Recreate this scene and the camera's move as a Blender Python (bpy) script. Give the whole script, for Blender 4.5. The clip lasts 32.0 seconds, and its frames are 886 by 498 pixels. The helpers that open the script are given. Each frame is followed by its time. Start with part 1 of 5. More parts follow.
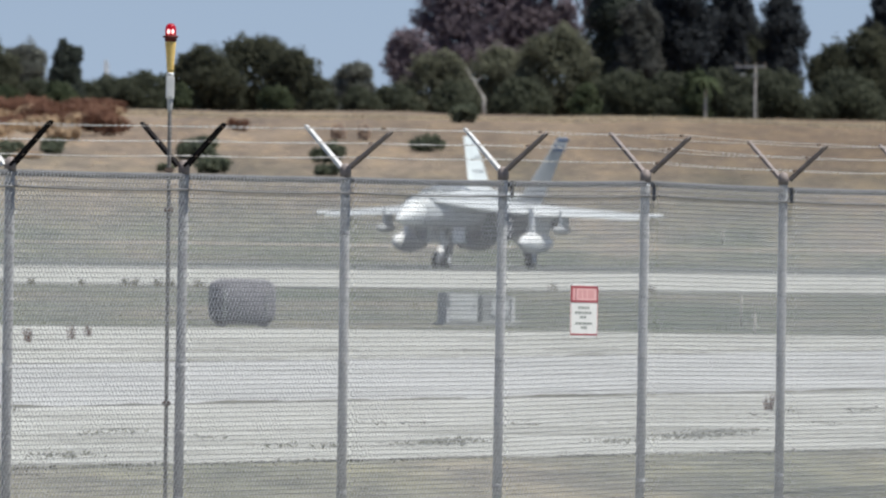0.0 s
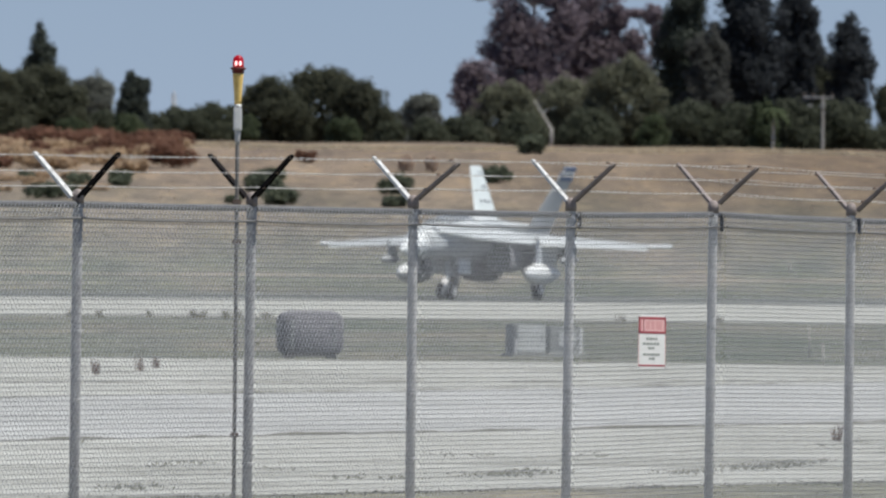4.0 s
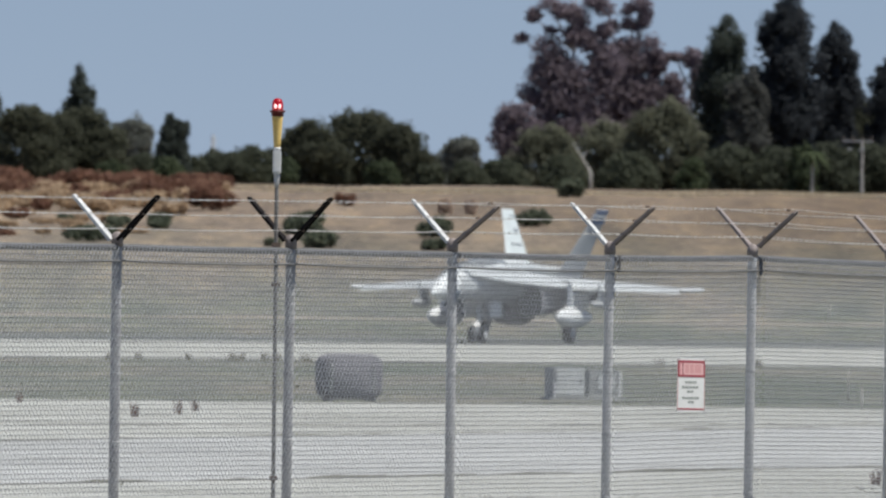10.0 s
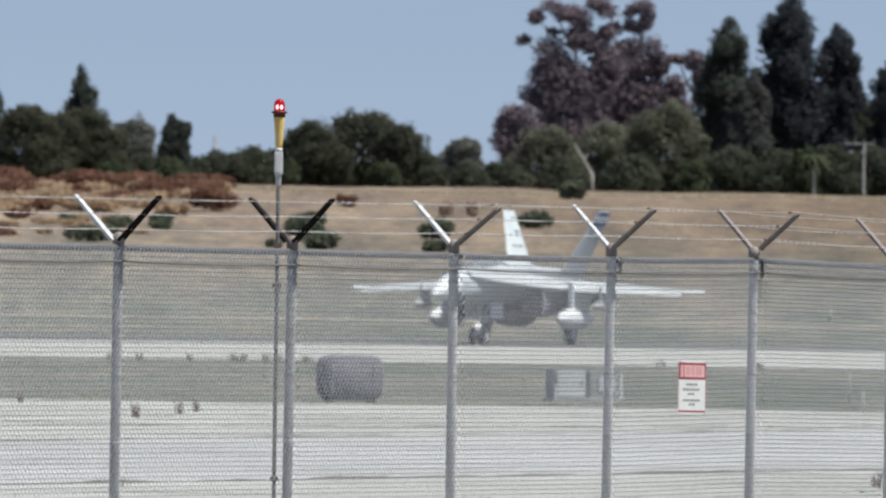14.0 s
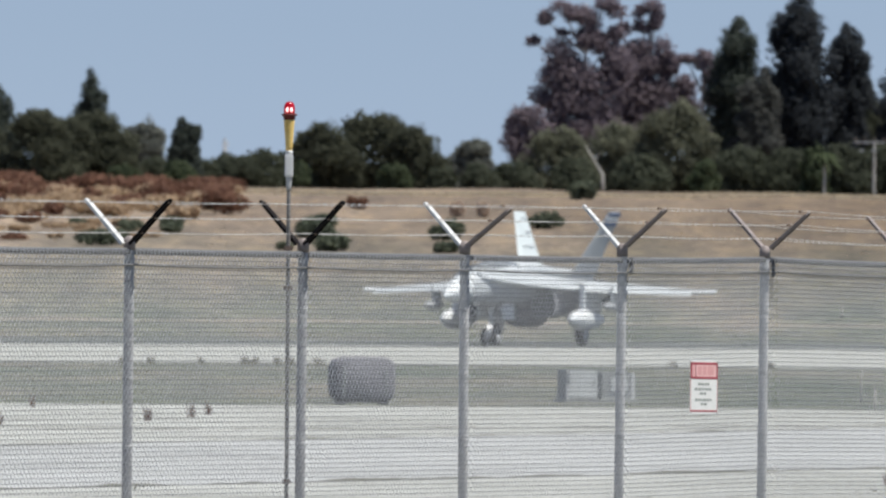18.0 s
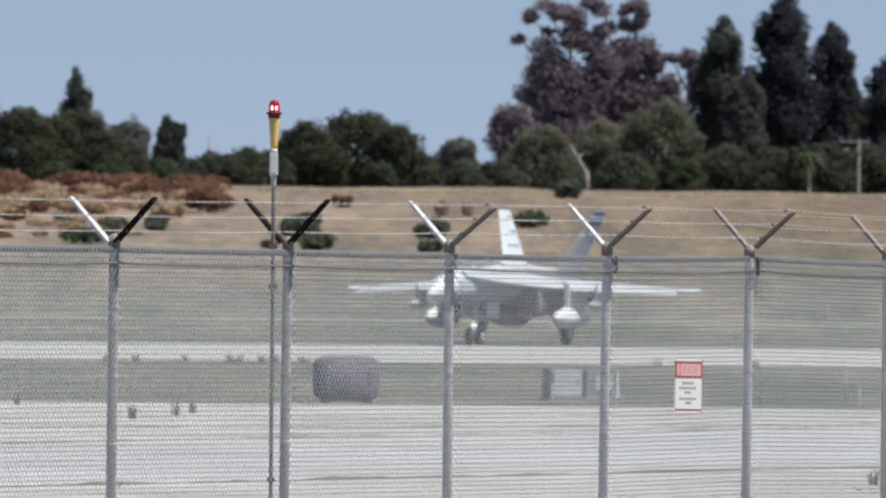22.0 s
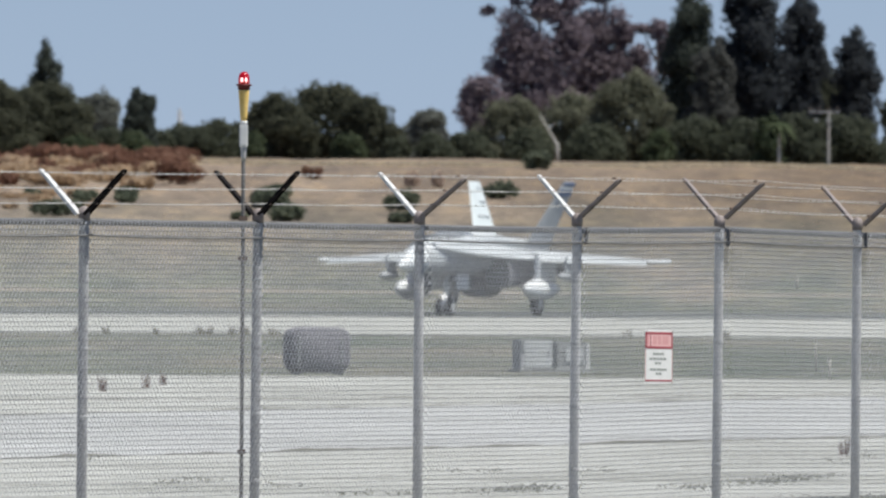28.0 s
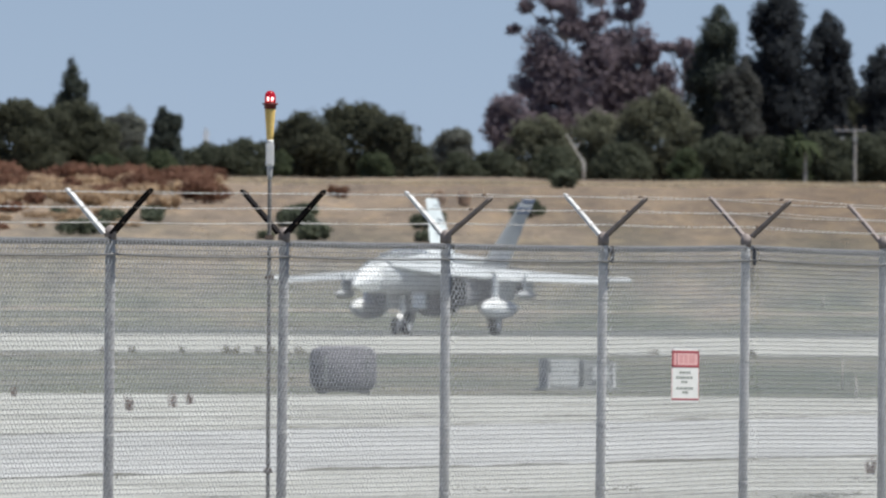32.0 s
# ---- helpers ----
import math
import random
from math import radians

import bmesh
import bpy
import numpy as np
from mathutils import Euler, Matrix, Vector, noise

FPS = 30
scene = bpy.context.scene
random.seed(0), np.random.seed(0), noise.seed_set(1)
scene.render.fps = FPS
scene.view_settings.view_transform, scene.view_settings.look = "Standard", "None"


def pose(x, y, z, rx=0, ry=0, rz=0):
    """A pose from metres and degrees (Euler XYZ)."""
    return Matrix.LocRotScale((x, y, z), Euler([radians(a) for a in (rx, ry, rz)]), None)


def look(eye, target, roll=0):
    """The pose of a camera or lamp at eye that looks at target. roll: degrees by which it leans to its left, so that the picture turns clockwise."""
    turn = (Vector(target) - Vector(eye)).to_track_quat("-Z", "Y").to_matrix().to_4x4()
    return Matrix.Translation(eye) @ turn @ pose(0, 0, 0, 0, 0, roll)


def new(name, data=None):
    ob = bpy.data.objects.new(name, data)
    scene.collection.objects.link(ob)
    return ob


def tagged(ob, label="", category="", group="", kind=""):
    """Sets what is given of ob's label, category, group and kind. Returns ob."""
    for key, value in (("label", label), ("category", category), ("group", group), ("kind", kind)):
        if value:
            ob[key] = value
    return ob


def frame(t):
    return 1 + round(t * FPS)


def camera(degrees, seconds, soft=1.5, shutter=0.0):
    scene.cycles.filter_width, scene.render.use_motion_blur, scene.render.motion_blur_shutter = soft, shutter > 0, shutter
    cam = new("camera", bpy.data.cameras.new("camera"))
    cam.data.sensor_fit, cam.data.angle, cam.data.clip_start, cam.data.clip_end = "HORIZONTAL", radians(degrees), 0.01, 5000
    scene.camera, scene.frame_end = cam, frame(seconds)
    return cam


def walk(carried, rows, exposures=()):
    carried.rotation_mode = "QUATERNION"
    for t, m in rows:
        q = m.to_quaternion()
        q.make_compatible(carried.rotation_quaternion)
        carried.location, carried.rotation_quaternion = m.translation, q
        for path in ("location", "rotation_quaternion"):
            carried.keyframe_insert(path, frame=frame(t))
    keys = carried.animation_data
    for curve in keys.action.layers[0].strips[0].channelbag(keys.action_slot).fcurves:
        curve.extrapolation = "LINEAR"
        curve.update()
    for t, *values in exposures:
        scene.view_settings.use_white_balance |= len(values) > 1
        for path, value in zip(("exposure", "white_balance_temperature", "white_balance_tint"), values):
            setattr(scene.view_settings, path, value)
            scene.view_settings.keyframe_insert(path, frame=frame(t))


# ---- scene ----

# The camera stands at one spot and is turned by hand: seconds, heading, tilt and lean in degrees.
EYE = (0.0, 0.0, 2.05)
TURNS = [
    (0, -0.4398, -0.1720, 0.698), (0.5, -0.3946, -0.1885, 0.658), (1, -0.3609, -0.1594, 0.482), (1.5, -0.3133, -0.1517, 0.423),
    (2, -0.2724, -0.1454, 0.491), (2.5, -0.2502, -0.1033, 0.500), (3, -0.2132, -0.0828, 0.443), (3.5, -0.1797, -0.0643, 0.491),
    (4, -0.1594, -0.0462, 0.602), (4.5, -0.1016, -0.0268, 0.466), (6.5, -0.0595, -0.0611, 0.425), (7, -0.0562, -0.0361, 0.379),
    (7.5, -0.0532, -0.0226, 0.459), (8, -0.0378, -0.0250, 0.361), (8.5, -0.0467, -0.0015, 0.330), (9, -0.0257, 0.0461, 0.375),
    (9.5, 0.0022, 0.0988, 0.669), (10, 0.0036, 0.1297, 0.676), (10.5, -0.0101, 0.1397, 0.626), (11, -0.0059, 0.1423, 0.765),
    (11.5, -0.0096, 0.1220, 0.927), (12, -0.0142, 0.1194, 0.961), (12.5, 0.0093, 0.1299, 0.919), (13, 0.0003, 0.1361, 0.911),
    (13.5, 0.0074, 0.1382, 0.842), (15.5, 0.0204, 0.1195, 0.935), (16, 0.0440, 0.1370, 0.909), (16.5, 0.0823, 0.1498, 0.856),
    (17, 0.1072, 0.1534, 0.794), (17.5, 0.1057, 0.1319, 0.522), (18, 0.0543, 0.1408, 0.461), (18.5, 0.0570, 0.1384, 0.647),
    (19, 0.0609, 0.1186, 0.637), (19.5, 0.0210, 0.1022, 0.518), (20, 0.0004, 0.1232, 0.529), (20.5, -0.0139, 0.1490, 0.748),
    (21, -0.0251, 0.1619, 0.598), (21.5, -0.0304, 0.1417, 0.563), (22, -0.0087, 0.1354, 0.544), (22.5, -0.0200, 0.1146, 0.585),
    (23, -0.0383, 0.1122, 0.582), (23.5, -0.0339, 0.1105, 0.465), (24, -0.0664, 0.1149, 0.424), (24.5, -0.1056, 0.1076, 0.410),
    (25, -0.1152, 0.1087, 0.406), (25.5, -0.1473, 0.1034, 0.371), (27.5, -0.1446, 0.0483, 0.459), (28, -0.1326, 0.0188, 0.389),
    (28.5, -0.0994, -0.0009, 0.193), (29, -0.0964, 0.0177, 0.288), (29.5, -0.0846, 0.0172, 0.264), (30, -0.0871, 0.0143, 0.226),
    (30.5, -0.0890, 0.0063, 0.102), (31, -0.0844, 0.0505, 0.127), (31.5, -0.0641, 0.0746, 0.275), (32, -0.0238, 0.0956, 0.347),
]
cam = camera(3.6435, 32.0, soft=2.3)
cam.data.dof.use_dof, cam.data.dof.focus_distance, cam.data.dof.aperture_fstop = True, 92.0, 17.0   # focused on the fence; the far field is soft
walk(cam, [(t, pose(*EYE, 90 + tilt, 0, turn) @ pose(0, 0, 0, 0, 0, lean)) for t, turn, tilt, lean in TURNS],
     exposures=[(0, 0.4), (1, 0.3), (2, 0.23), (9, 0.23), (10, 0.2), (11, 0.19), (12, 0.25), (12.4, 0.31), (13, 0.38), (16, 0.4), (32, 0.4)])

# ---- world, sun and exposure ----
SUN_ELEVATION, SUN_AZIMUTH = radians(66), radians(107)   # azimuth clockwise from +y
sun_way = Vector((math.sin(SUN_AZIMUTH) * math.cos(SUN_ELEVATION), math.cos(SUN_AZIMUTH) * math.cos(SUN_ELEVATION), math.sin(SUN_ELEVATION)))
world = bpy.data.worlds.new("world")
scene.world = world
world.use_nodes = True
wn = world.node_tree
sky = wn.nodes.new("ShaderNodeTexSky")
sky.sky_type, sky.sun_disc = "NISHITA", False
sky.sun_elevation, sky.sun_rotation = SUN_ELEVATION, SUN_AZIMUTH
sky.air_density, sky.dust_density, sky.ozone_density = 1.0, 0.0, 2.0
tint = wn.nodes.new("ShaderNodeMix")   # a slightly bluer, clearer air
tint.data_type, tint.blend_type = "RGBA", "MULTIPLY"
tint.inputs["Factor"].default_value = 1.0
tint.inputs["B"].default_value = (0.381, 0.499, 0.737, 1)
haze = wn.nodes.new("ShaderNodeHueSaturation")   # summer haze pales the sky
haze.inputs["Saturation"].default_value = 0.4
wn.links.new(sky.outputs[0], haze.inputs["Color"])
wn.links.new(haze.outputs[0], tint.inputs["A"])
wn.links.new(tint.outputs["Result"], wn.nodes["Background"].inputs[0])
wn.nodes["Background"].inputs[1].default_value = 0.088
sun = new("sun", bpy.data.lights.new("sun", "SUN"))
sun.data.energy, sun.data.angle, sun.data.color = 4.6, radians(0.53), (1.0, 0.968, 0.9)
sun.matrix_world = look(sun_way * 100, (0, 0, 0))


# ---- materials ----
def material(name, low, high, rough=0.8, metal=0.0, scale=4.0, fine=40.0, bump=0.2, random_tint=0.0, island=0.0, spec=0.3):
    """Two-scale mottled surface between two colours, with fine relief."""
    m = bpy.data.materials.new(name)
    m.use_nodes = True
    nt = m.node_tree
    bsdf = nt.nodes["Principled BSDF"]
    co = nt.nodes.new("ShaderNodeTexCoord")
    n1, n2 = nt.nodes.new("ShaderNodeTexNoise"), nt.nodes.new("ShaderNodeTexNoise")
    n1.inputs["Scale"].default_value, n1.inputs["Detail"].default_value = scale, 6
    n2.inputs["Scale"].default_value, n2.inputs["Detail"].default_value = fine, 4
    for n in (n1, n2):
        nt.links.new(co.outputs["Object"], n.inputs["Vector"])
    mean = nt.nodes.new("ShaderNodeMath")
    mean.operation = "MULTIPLY_ADD"
    mean.inputs[1].default_value = 0.45
    nt.links.new(n2.outputs["Fac"], mean.inputs[0])
    half = nt.nodes.new("ShaderNodeMath")
    half.operation = "MULTIPLY"
    half.inputs[1].default_value = 0.55
    nt.links.new(n1.outputs["Fac"], half.inputs[0])
    nt.links.new(half.outputs[0], mean.inputs[2])
    last = mean
    for amount, node, out in ((random_tint, "ShaderNodeObjectInfo", "Random"), (island, "ShaderNodeNewGeometry", "Random Per Island")):
        if amount:
            info = nt.nodes.new(node)
            shift = nt.nodes.new("ShaderNodeMath")
            shift.operation = "MULTIPLY_ADD"
            shift.inputs[1].default_value = amount
            nt.links.new(info.outputs[out], shift.inputs[0])
            nt.links.new(last.outputs[0], shift.inputs[2])
            last = nt.nodes.new("ShaderNodeMath")
            last.operation = "SUBTRACT"
            last.inputs[1].default_value = amount / 2
            nt.links.new(shift.outputs[0], last.inputs[0])
    ramp = nt.nodes.new("ShaderNodeValToRGB")
    ramp.color_ramp.elements[0].position, ramp.color_ramp.elements[1].position = 0.32, 0.68
    ramp.color_ramp.elements[0].color, ramp.color_ramp.elements[1].color = (*low, 1), (*high, 1)
    nt.links.new(last.outputs[0], ramp.inputs[0])
    nt.links.new(ramp.outputs[0], bsdf.inputs["Base Color"])
    bsdf.inputs["Roughness"].default_value, bsdf.inputs["Metallic"].default_value = rough, metal
    bsdf.inputs["Specular IOR Level"].default_value = spec
    if bump:
        b = nt.nodes.new("ShaderNodeBump")
        b.inputs["Strength"].default_value, b.inputs["Distance"].default_value = bump, 0.02
        nt.links.new(n2.outputs["Fac"], b.inputs["Height"])
        nt.links.new(b.outputs[0], bsdf.inputs["Normal"])
    return m


def ground_material():
    """Dry ground: olive turf on the flat, bleached grass on the rise, patches of bare soil."""
    m = bpy.data.materials.new("dry_ground")
    m.use_nodes = True
    nt = m.node_tree
    bsdf = nt.nodes["Principled BSDF"]
    geo = nt.nodes.new("ShaderNodeNewGeometry")
    split = nt.nodes.new("ShaderNodeSeparateXYZ")
    nt.links.new(geo.outputs["Position"], split.inputs[0])

    def noise_at(stretch, scale):
        mp = nt.nodes.new("ShaderNodeMapping")
        mp.inputs["Scale"].default_value = stretch
        nt.links.new(geo.outputs["Position"], mp.inputs[0])
        n = nt.nodes.new("ShaderNodeTexNoise")
        n.inputs["Scale"].default_value, n.inputs["Detail"].default_value = scale, 7
        nt.links.new(mp.outputs[0], n.inputs["Vector"])
        return n
    big, small = noise_at((1, 0.12, 1), 0.22), noise_at((1, 0.4, 1), 2.2)

    def ramp(src, stops):
        r = nt.nodes.new("ShaderNodeValToRGB")
        while len(r.color_ramp.elements) < len(stops):
            r.color_ramp.elements.new(0.5)
        for e, (p, c) in zip(r.color_ramp.elements, stops):
            e.position, e.color = p, (*c, 1)
        nt.links.new(src, r.inputs[0])
        return r
    turf = ramp(big.outputs["Fac"], ((0.3, TURF[0]), (0.5, TURF[1]), (0.7, TURF[2])))
    straw = ramp(big.outputs["Fac"], ((0.3, STRAW[0]), (0.5, STRAW[1]), (0.7, STRAW[2])))
    far = nt.nodes.new("ShaderNodeMapRange")
    far.inputs["From Min"].default_value, far.inputs["From Max"].default_value = 540, 650
    wobble = nt.nodes.new("ShaderNodeMath")
    wobble.operation = "MULTIPLY_ADD"
    wobble.inputs[1].default_value = 30
    nt.links.new(big.outputs["Fac"], wobble.inputs[0])
    nt.links.new(split.outputs["Y"], wobble.inputs[2])
    shift = nt.nodes.new("ShaderNodeMath")
    shift.operation = "SUBTRACT"
    shift.inputs[1].default_value = 15
    nt.links.new(wobble.outputs[0], shift.inputs[0])
    nt.links.new(shift.outputs[0], far.inputs[0])
    mix = nt.nodes.new("ShaderNodeMix")
    mix.data_type = "RGBA"
    nt.links.new(far.outputs[0], mix.inputs["Factor"])
    nt.links.new(turf.outputs[0], mix.inputs["A"])
    across = nt.nodes.new("ShaderNodeMath")   # the grass is browner and thinner eastwards
    across.operation = "MULTIPLY_ADD"
    across.inputs[1].default_value = 26
    nt.links.new(big.outputs["Fac"], across.inputs[0])
    nt.links.new(split.outputs["X"], across.inputs[2])
    east = nt.nodes.new("ShaderNodeMapRange")
    east.inputs["From Min"].default_value, east.inputs["From Max"].default_value = -2, 36
    nt.links.new(across.outputs[0], east.inputs[0])
    dry = ramp(east.outputs[0], ((0.0, (1.2, 1.2, 1.22)), (0.45, (1.0, 1.0, 1.0)), (1.0, (1.05, 1.06, 1.06))))
    worn = nt.nodes.new("ShaderNodeMix")
    worn.data_type, worn.blend_type = "RGBA", "MULTIPLY"
    worn.inputs["Factor"].default_value = 1
    nt.links.new(straw.outputs[0], worn.inputs["A"])
    nt.links.new(ramp(east.outputs[0], ((0.45, (1.0, 1.0, 1.0)), (1.0, (0.77, 0.735, 0.7)))).outputs[0], worn.inputs["B"])
    nt.links.new(worn.outputs["Result"], mix.inputs["B"])
    browner = nt.nodes.new("ShaderNodeMix")
    browner.data_type, browner.blend_type = "RGBA", "MULTIPLY"
    browner.inputs["Factor"].default_value = 1
    nt.links.new(mix.outputs["Result"], browner.inputs["A"])
    nt.links.new(dry.outputs[0], browner.inputs["B"])
    streak = ramp(noise_at((0.05, 0.3, 1), 1.0).outputs["Fac"], ((0.32, (0.86, 0.87, 0.88)), (0.5, (1.0, 1.0, 1.0)), (0.68, (1.13, 1.11, 1.08))))
    rows = nt.nodes.new("ShaderNodeMix")
    rows.data_type, rows.blend_type = "RGBA", "MULTIPLY"
    rows.inputs["Factor"].default_value = 1
    nt.links.new(browner.outputs["Result"], rows.inputs["A"])
    nt.links.new(streak.outputs[0], rows.inputs["B"])
    grain = ramp(small.outputs["Fac"], ((0.36, (0.72, 0.72, 0.72)), (0.64, (1.22, 1.2, 1.14))))
    mul = nt.nodes.new("ShaderNodeMix")
    mul.data_type, mul.blend_type = "RGBA", "MULTIPLY"
    mul.inputs["Factor"].default_value = 1
    patch = ramp(noise_at((1, 0.3, 1), 0.75).outputs["Fac"], ((0.34, (0.72, 0.73, 0.76)), (0.5, (1.0, 1.0, 1.0)), (0.66, (1.2, 1.16, 1.04))))
    tufts = nt.nodes.new("ShaderNodeMix")
    tufts.data_type, tufts.blend_type = "RGBA", "MULTIPLY"
    tufts.inputs["Factor"].default_value = 0.9
    edge = nt.nodes.new("ShaderNodeMapRange")   # ranker, greener grass along the taxiway's far edge
    edge.inputs["From Min"].default_value, edge.inputs["From Max"].default_value = 480, 580
    nt.links.new(shift.outputs[0], edge.inputs[0])
    rank = ramp(edge.outputs[0], ((0.0, (0.78, 0.83, 0.8)), (0.36, (0.72, 0.78, 0.74)), (0.58, (0.92, 0.94, 0.92)), (0.8, (1.0, 1.0, 1.0))))
    wide = ramp(noise_at((0.09, 0.03, 1), 1.0).outputs["Fac"], ((0.36, (0, 0, 0)), (0.58, (1, 1, 1))))
    lush = nt.nodes.new("ShaderNodeMix")
    lush.data_type, lush.blend_type = "RGBA", "MULTIPLY"
    nt.links.new(wide.outputs[0], lush.inputs["Factor"])
    nt.links.new(rows.outputs["Result"], lush.inputs["A"])
    nt.links.new(rank.outputs[0], lush.inputs["B"])
    nt.links.new(lush.outputs["Result"], tufts.inputs["A"])
    nt.links.new(patch.outputs[0], tufts.inputs["B"])
    aslant = nt.nodes.new("ShaderNodeMath")   # bare trodden earth along the fence, paler and browner than turf
    aslant.operation = "MULTIPLY_ADD"
    aslant.inputs[1].default_value = -1.8
    nt.links.new(split.outputs["X"], aslant.inputs[0])
    nt.links.new(split.outputs["Y"], aslant.inputs[2])
    verge = nt.nodes.new("ShaderNodeMapRange")
    verge.inputs["From Min"].default_value, verge.inputs["From Max"].default_value = 106, 122
    nt.links.new(aslant.outputs[0], verge.inputs[0])
    bare = ramp(verge.outputs[0], ((0.0, (1.42, 1.33, 1.27)), (0.6, (1.3, 1.24, 1.2)), (1.0, (1.0, 1.0, 1.0))))
    trodden = nt.nodes.new("ShaderNodeMix")
    trodden.data_type, trodden.blend_type = "RGBA", "MULTIPLY"
    trodden.inputs["Factor"].default_value = 1
    nt.links.new(tufts.outputs["Result"], trodden.inputs["A"])
    nt.links.new(bare.outputs[0], trodden.inputs["B"])
    nt.links.new(trodden.outputs["Result"], mul.inputs["A"])
    nt.links.new(grain.outputs[0], mul.inputs["B"])
    nt.links.new(mul.outputs["Result"], bsdf.inputs["Base Color"])
    bsdf.inputs["Roughness"].default_value, bsdf.inputs["Specular IOR Level"].default_value = 0.95, 0.1
    b = nt.nodes.new("ShaderNodeBump")
    b.inputs["Strength"].default_value, b.inputs["Distance"].default_value = 0.4, 0.1
    nt.links.new(small.outputs["Fac"], b.inputs["Height"])
    nt.links.new(b.outputs[0], bsdf.inputs["Normal"])
    return m


def lamp_material(name, color, strength, base):
    m = bpy.data.materials.new(name)
    m.use_nodes = True
    b = m.node_tree.nodes["Principled BSDF"]
    b.inputs["Base Color"].default_value = (*base, 1)
    b.inputs["Emission Color"].default_value, b.inputs["Emission Strength"].default_value = (*color, 1), strength
    b.inputs["Roughness"].default_value = 0.2
    return m


def paving_material(name, dark, mid, pale):
    """Old concrete laid in long passes: streaks along the lanes, blotches, and fine grit."""
    m = bpy.data.materials.new(name)
    m.use_nodes = True
    nt = m.node_tree
    bsdf = nt.nodes["Principled BSDF"]
    geo = nt.nodes.new("ShaderNodeNewGeometry")
    facs = []
    for stretch, scale in (((0.06, 0.4, 1), 1.0), ((0.5, 0.12, 1), 0.8), ((3, 3, 3), 2.0)):
        mp, n = nt.nodes.new("ShaderNodeMapping"), nt.nodes.new("ShaderNodeTexNoise")
        mp.inputs["Scale"].default_value = stretch
        n.inputs["Scale"].default_value, n.inputs["Detail"].default_value = scale, 5
        nt.links.new(geo.outputs["Position"], mp.inputs[0])
        nt.links.new(mp.outputs[0], n.inputs["Vector"])
        facs.append(n.outputs["Fac"])
    total = facs[2]
    for f, w in ((facs[0], 1.5), (facs[1], 0.7)):
        add = nt.nodes.new("ShaderNodeMath")
        add.operation = "MULTIPLY_ADD"
        add.inputs[1].default_value = w
        nt.links.new(f, add.inputs[0])
        nt.links.new(total, add.inputs[2])
        total = add.outputs[0]
    third = nt.nodes.new("ShaderNodeMath")
    third.operation = "MULTIPLY"
    third.inputs[1].default_value = 1 / 3.2
    nt.links.new(total, third.inputs[0])
    r = nt.nodes.new("ShaderNodeValToRGB")
    r.color_ramp.elements.new(0.5)
    for e, (p, c) in zip(r.color_ramp.elements, ((0.4, dark), (0.48, mid), (0.57, pale))):
        e.position, e.color = p, (*c, 1)
    nt.links.new(third.outputs[0], r.inputs[0])
    nt.links.new(r.outputs[0], bsdf.inputs["Base Color"])
    bsdf.inputs["Roughness"].default_value, bsdf.inputs["Specular IOR Level"].default_value = 0.92, 0.15
    return m


TURF = ((0.104, 0.118, 0.098), (0.145, 0.149, 0.128), (0.2, 0.182, 0.16))
STRAW = ((0.128, 0.103, 0.083), (0.173, 0.138, 0.109), (0.23, 0.185, 0.145))
M_GROUND = ground_material()
M_CONCRETE = material("pale_concrete", (0.34, 0.345, 0.32), (0.47, 0.475, 0.44), 0.9, scale=0.35, fine=6, bump=0.3)
M_PAVING = paving_material("streaked_concrete", (0.208, 0.211, 0.183), (0.34, 0.344, 0.315), (0.43, 0.435, 0.406))
M_PAVING_COOL = paving_material("cool_grey_concrete", (0.262, 0.267, 0.256), (0.361, 0.368, 0.359), (0.433, 0.441, 0.433))
M_ASPHALT = material("old_asphalt", (0.078, 0.086, 0.078), (0.13, 0.138, 0.125), 0.9, scale=0.3, fine=8, bump=0.3)
M_GALV = material("galvanised_steel", (0.26, 0.26, 0.264), (0.53, 0.53, 0.525), 0.55, 0.15, 9, 45, 0.3, random_tint=0.2, spec=0.4)
M_WIRE = material("galvanised_wire", (0.24, 0.25, 0.27), (0.5, 0.518, 0.55), 0.6, 0.08, 25, 120, 0.0, spec=0.4)
M_STRAND = material("pale_barbed_wire", (0.36, 0.355, 0.34), (0.66, 0.65, 0.62), 0.5, 0.15, 3, 120, 0.0, spec=0.5)
M_ARM = material("weathered_zinc", (0.4, 0.4, 0.4), (0.86, 0.86, 0.84), 0.5, 0.1, 22, 110, 0.2)
M_ARM_DARK = material("weathered_shaded_steel", (0.008, 0.008, 0.009), (0.026, 0.022, 0.022), 0.9, 0.0, 14, 90, 0.2, spec=0.05)
M_RAIL = material("dull_galvanised_rail", (0.1, 0.1, 0.102), (0.2, 0.2, 0.2), 0.7, 0.1, 9, 70, 0.2)
M_ARM_DULL = material("brown_grey_steel", (0.18, 0.155, 0.148), (0.34, 0.295, 0.28), 0.7, 0.1, 14, 60, 0.2)
M_POLE = material("stained_steel_pipe", (0.13, 0.12, 0.112), (0.3, 0.285, 0.27), 0.6, 0.2, 16, 70, 0.3)
M_RUST = material("rusty_clamp", (0.12, 0.08, 0.06), (0.26, 0.2, 0.16), 0.8, 0.2, 12, 80, 0.2)
M_WHITE = material("white_enamel", (0.66, 0.66, 0.64), (0.8, 0.8, 0.78), 0.35, 0, 6, 60, 0.03)
M_RED = material("red_enamel", (0.28, 0.04, 0.055), (0.42, 0.075, 0.09), 0.4, 0, 6, 60, 0.03)
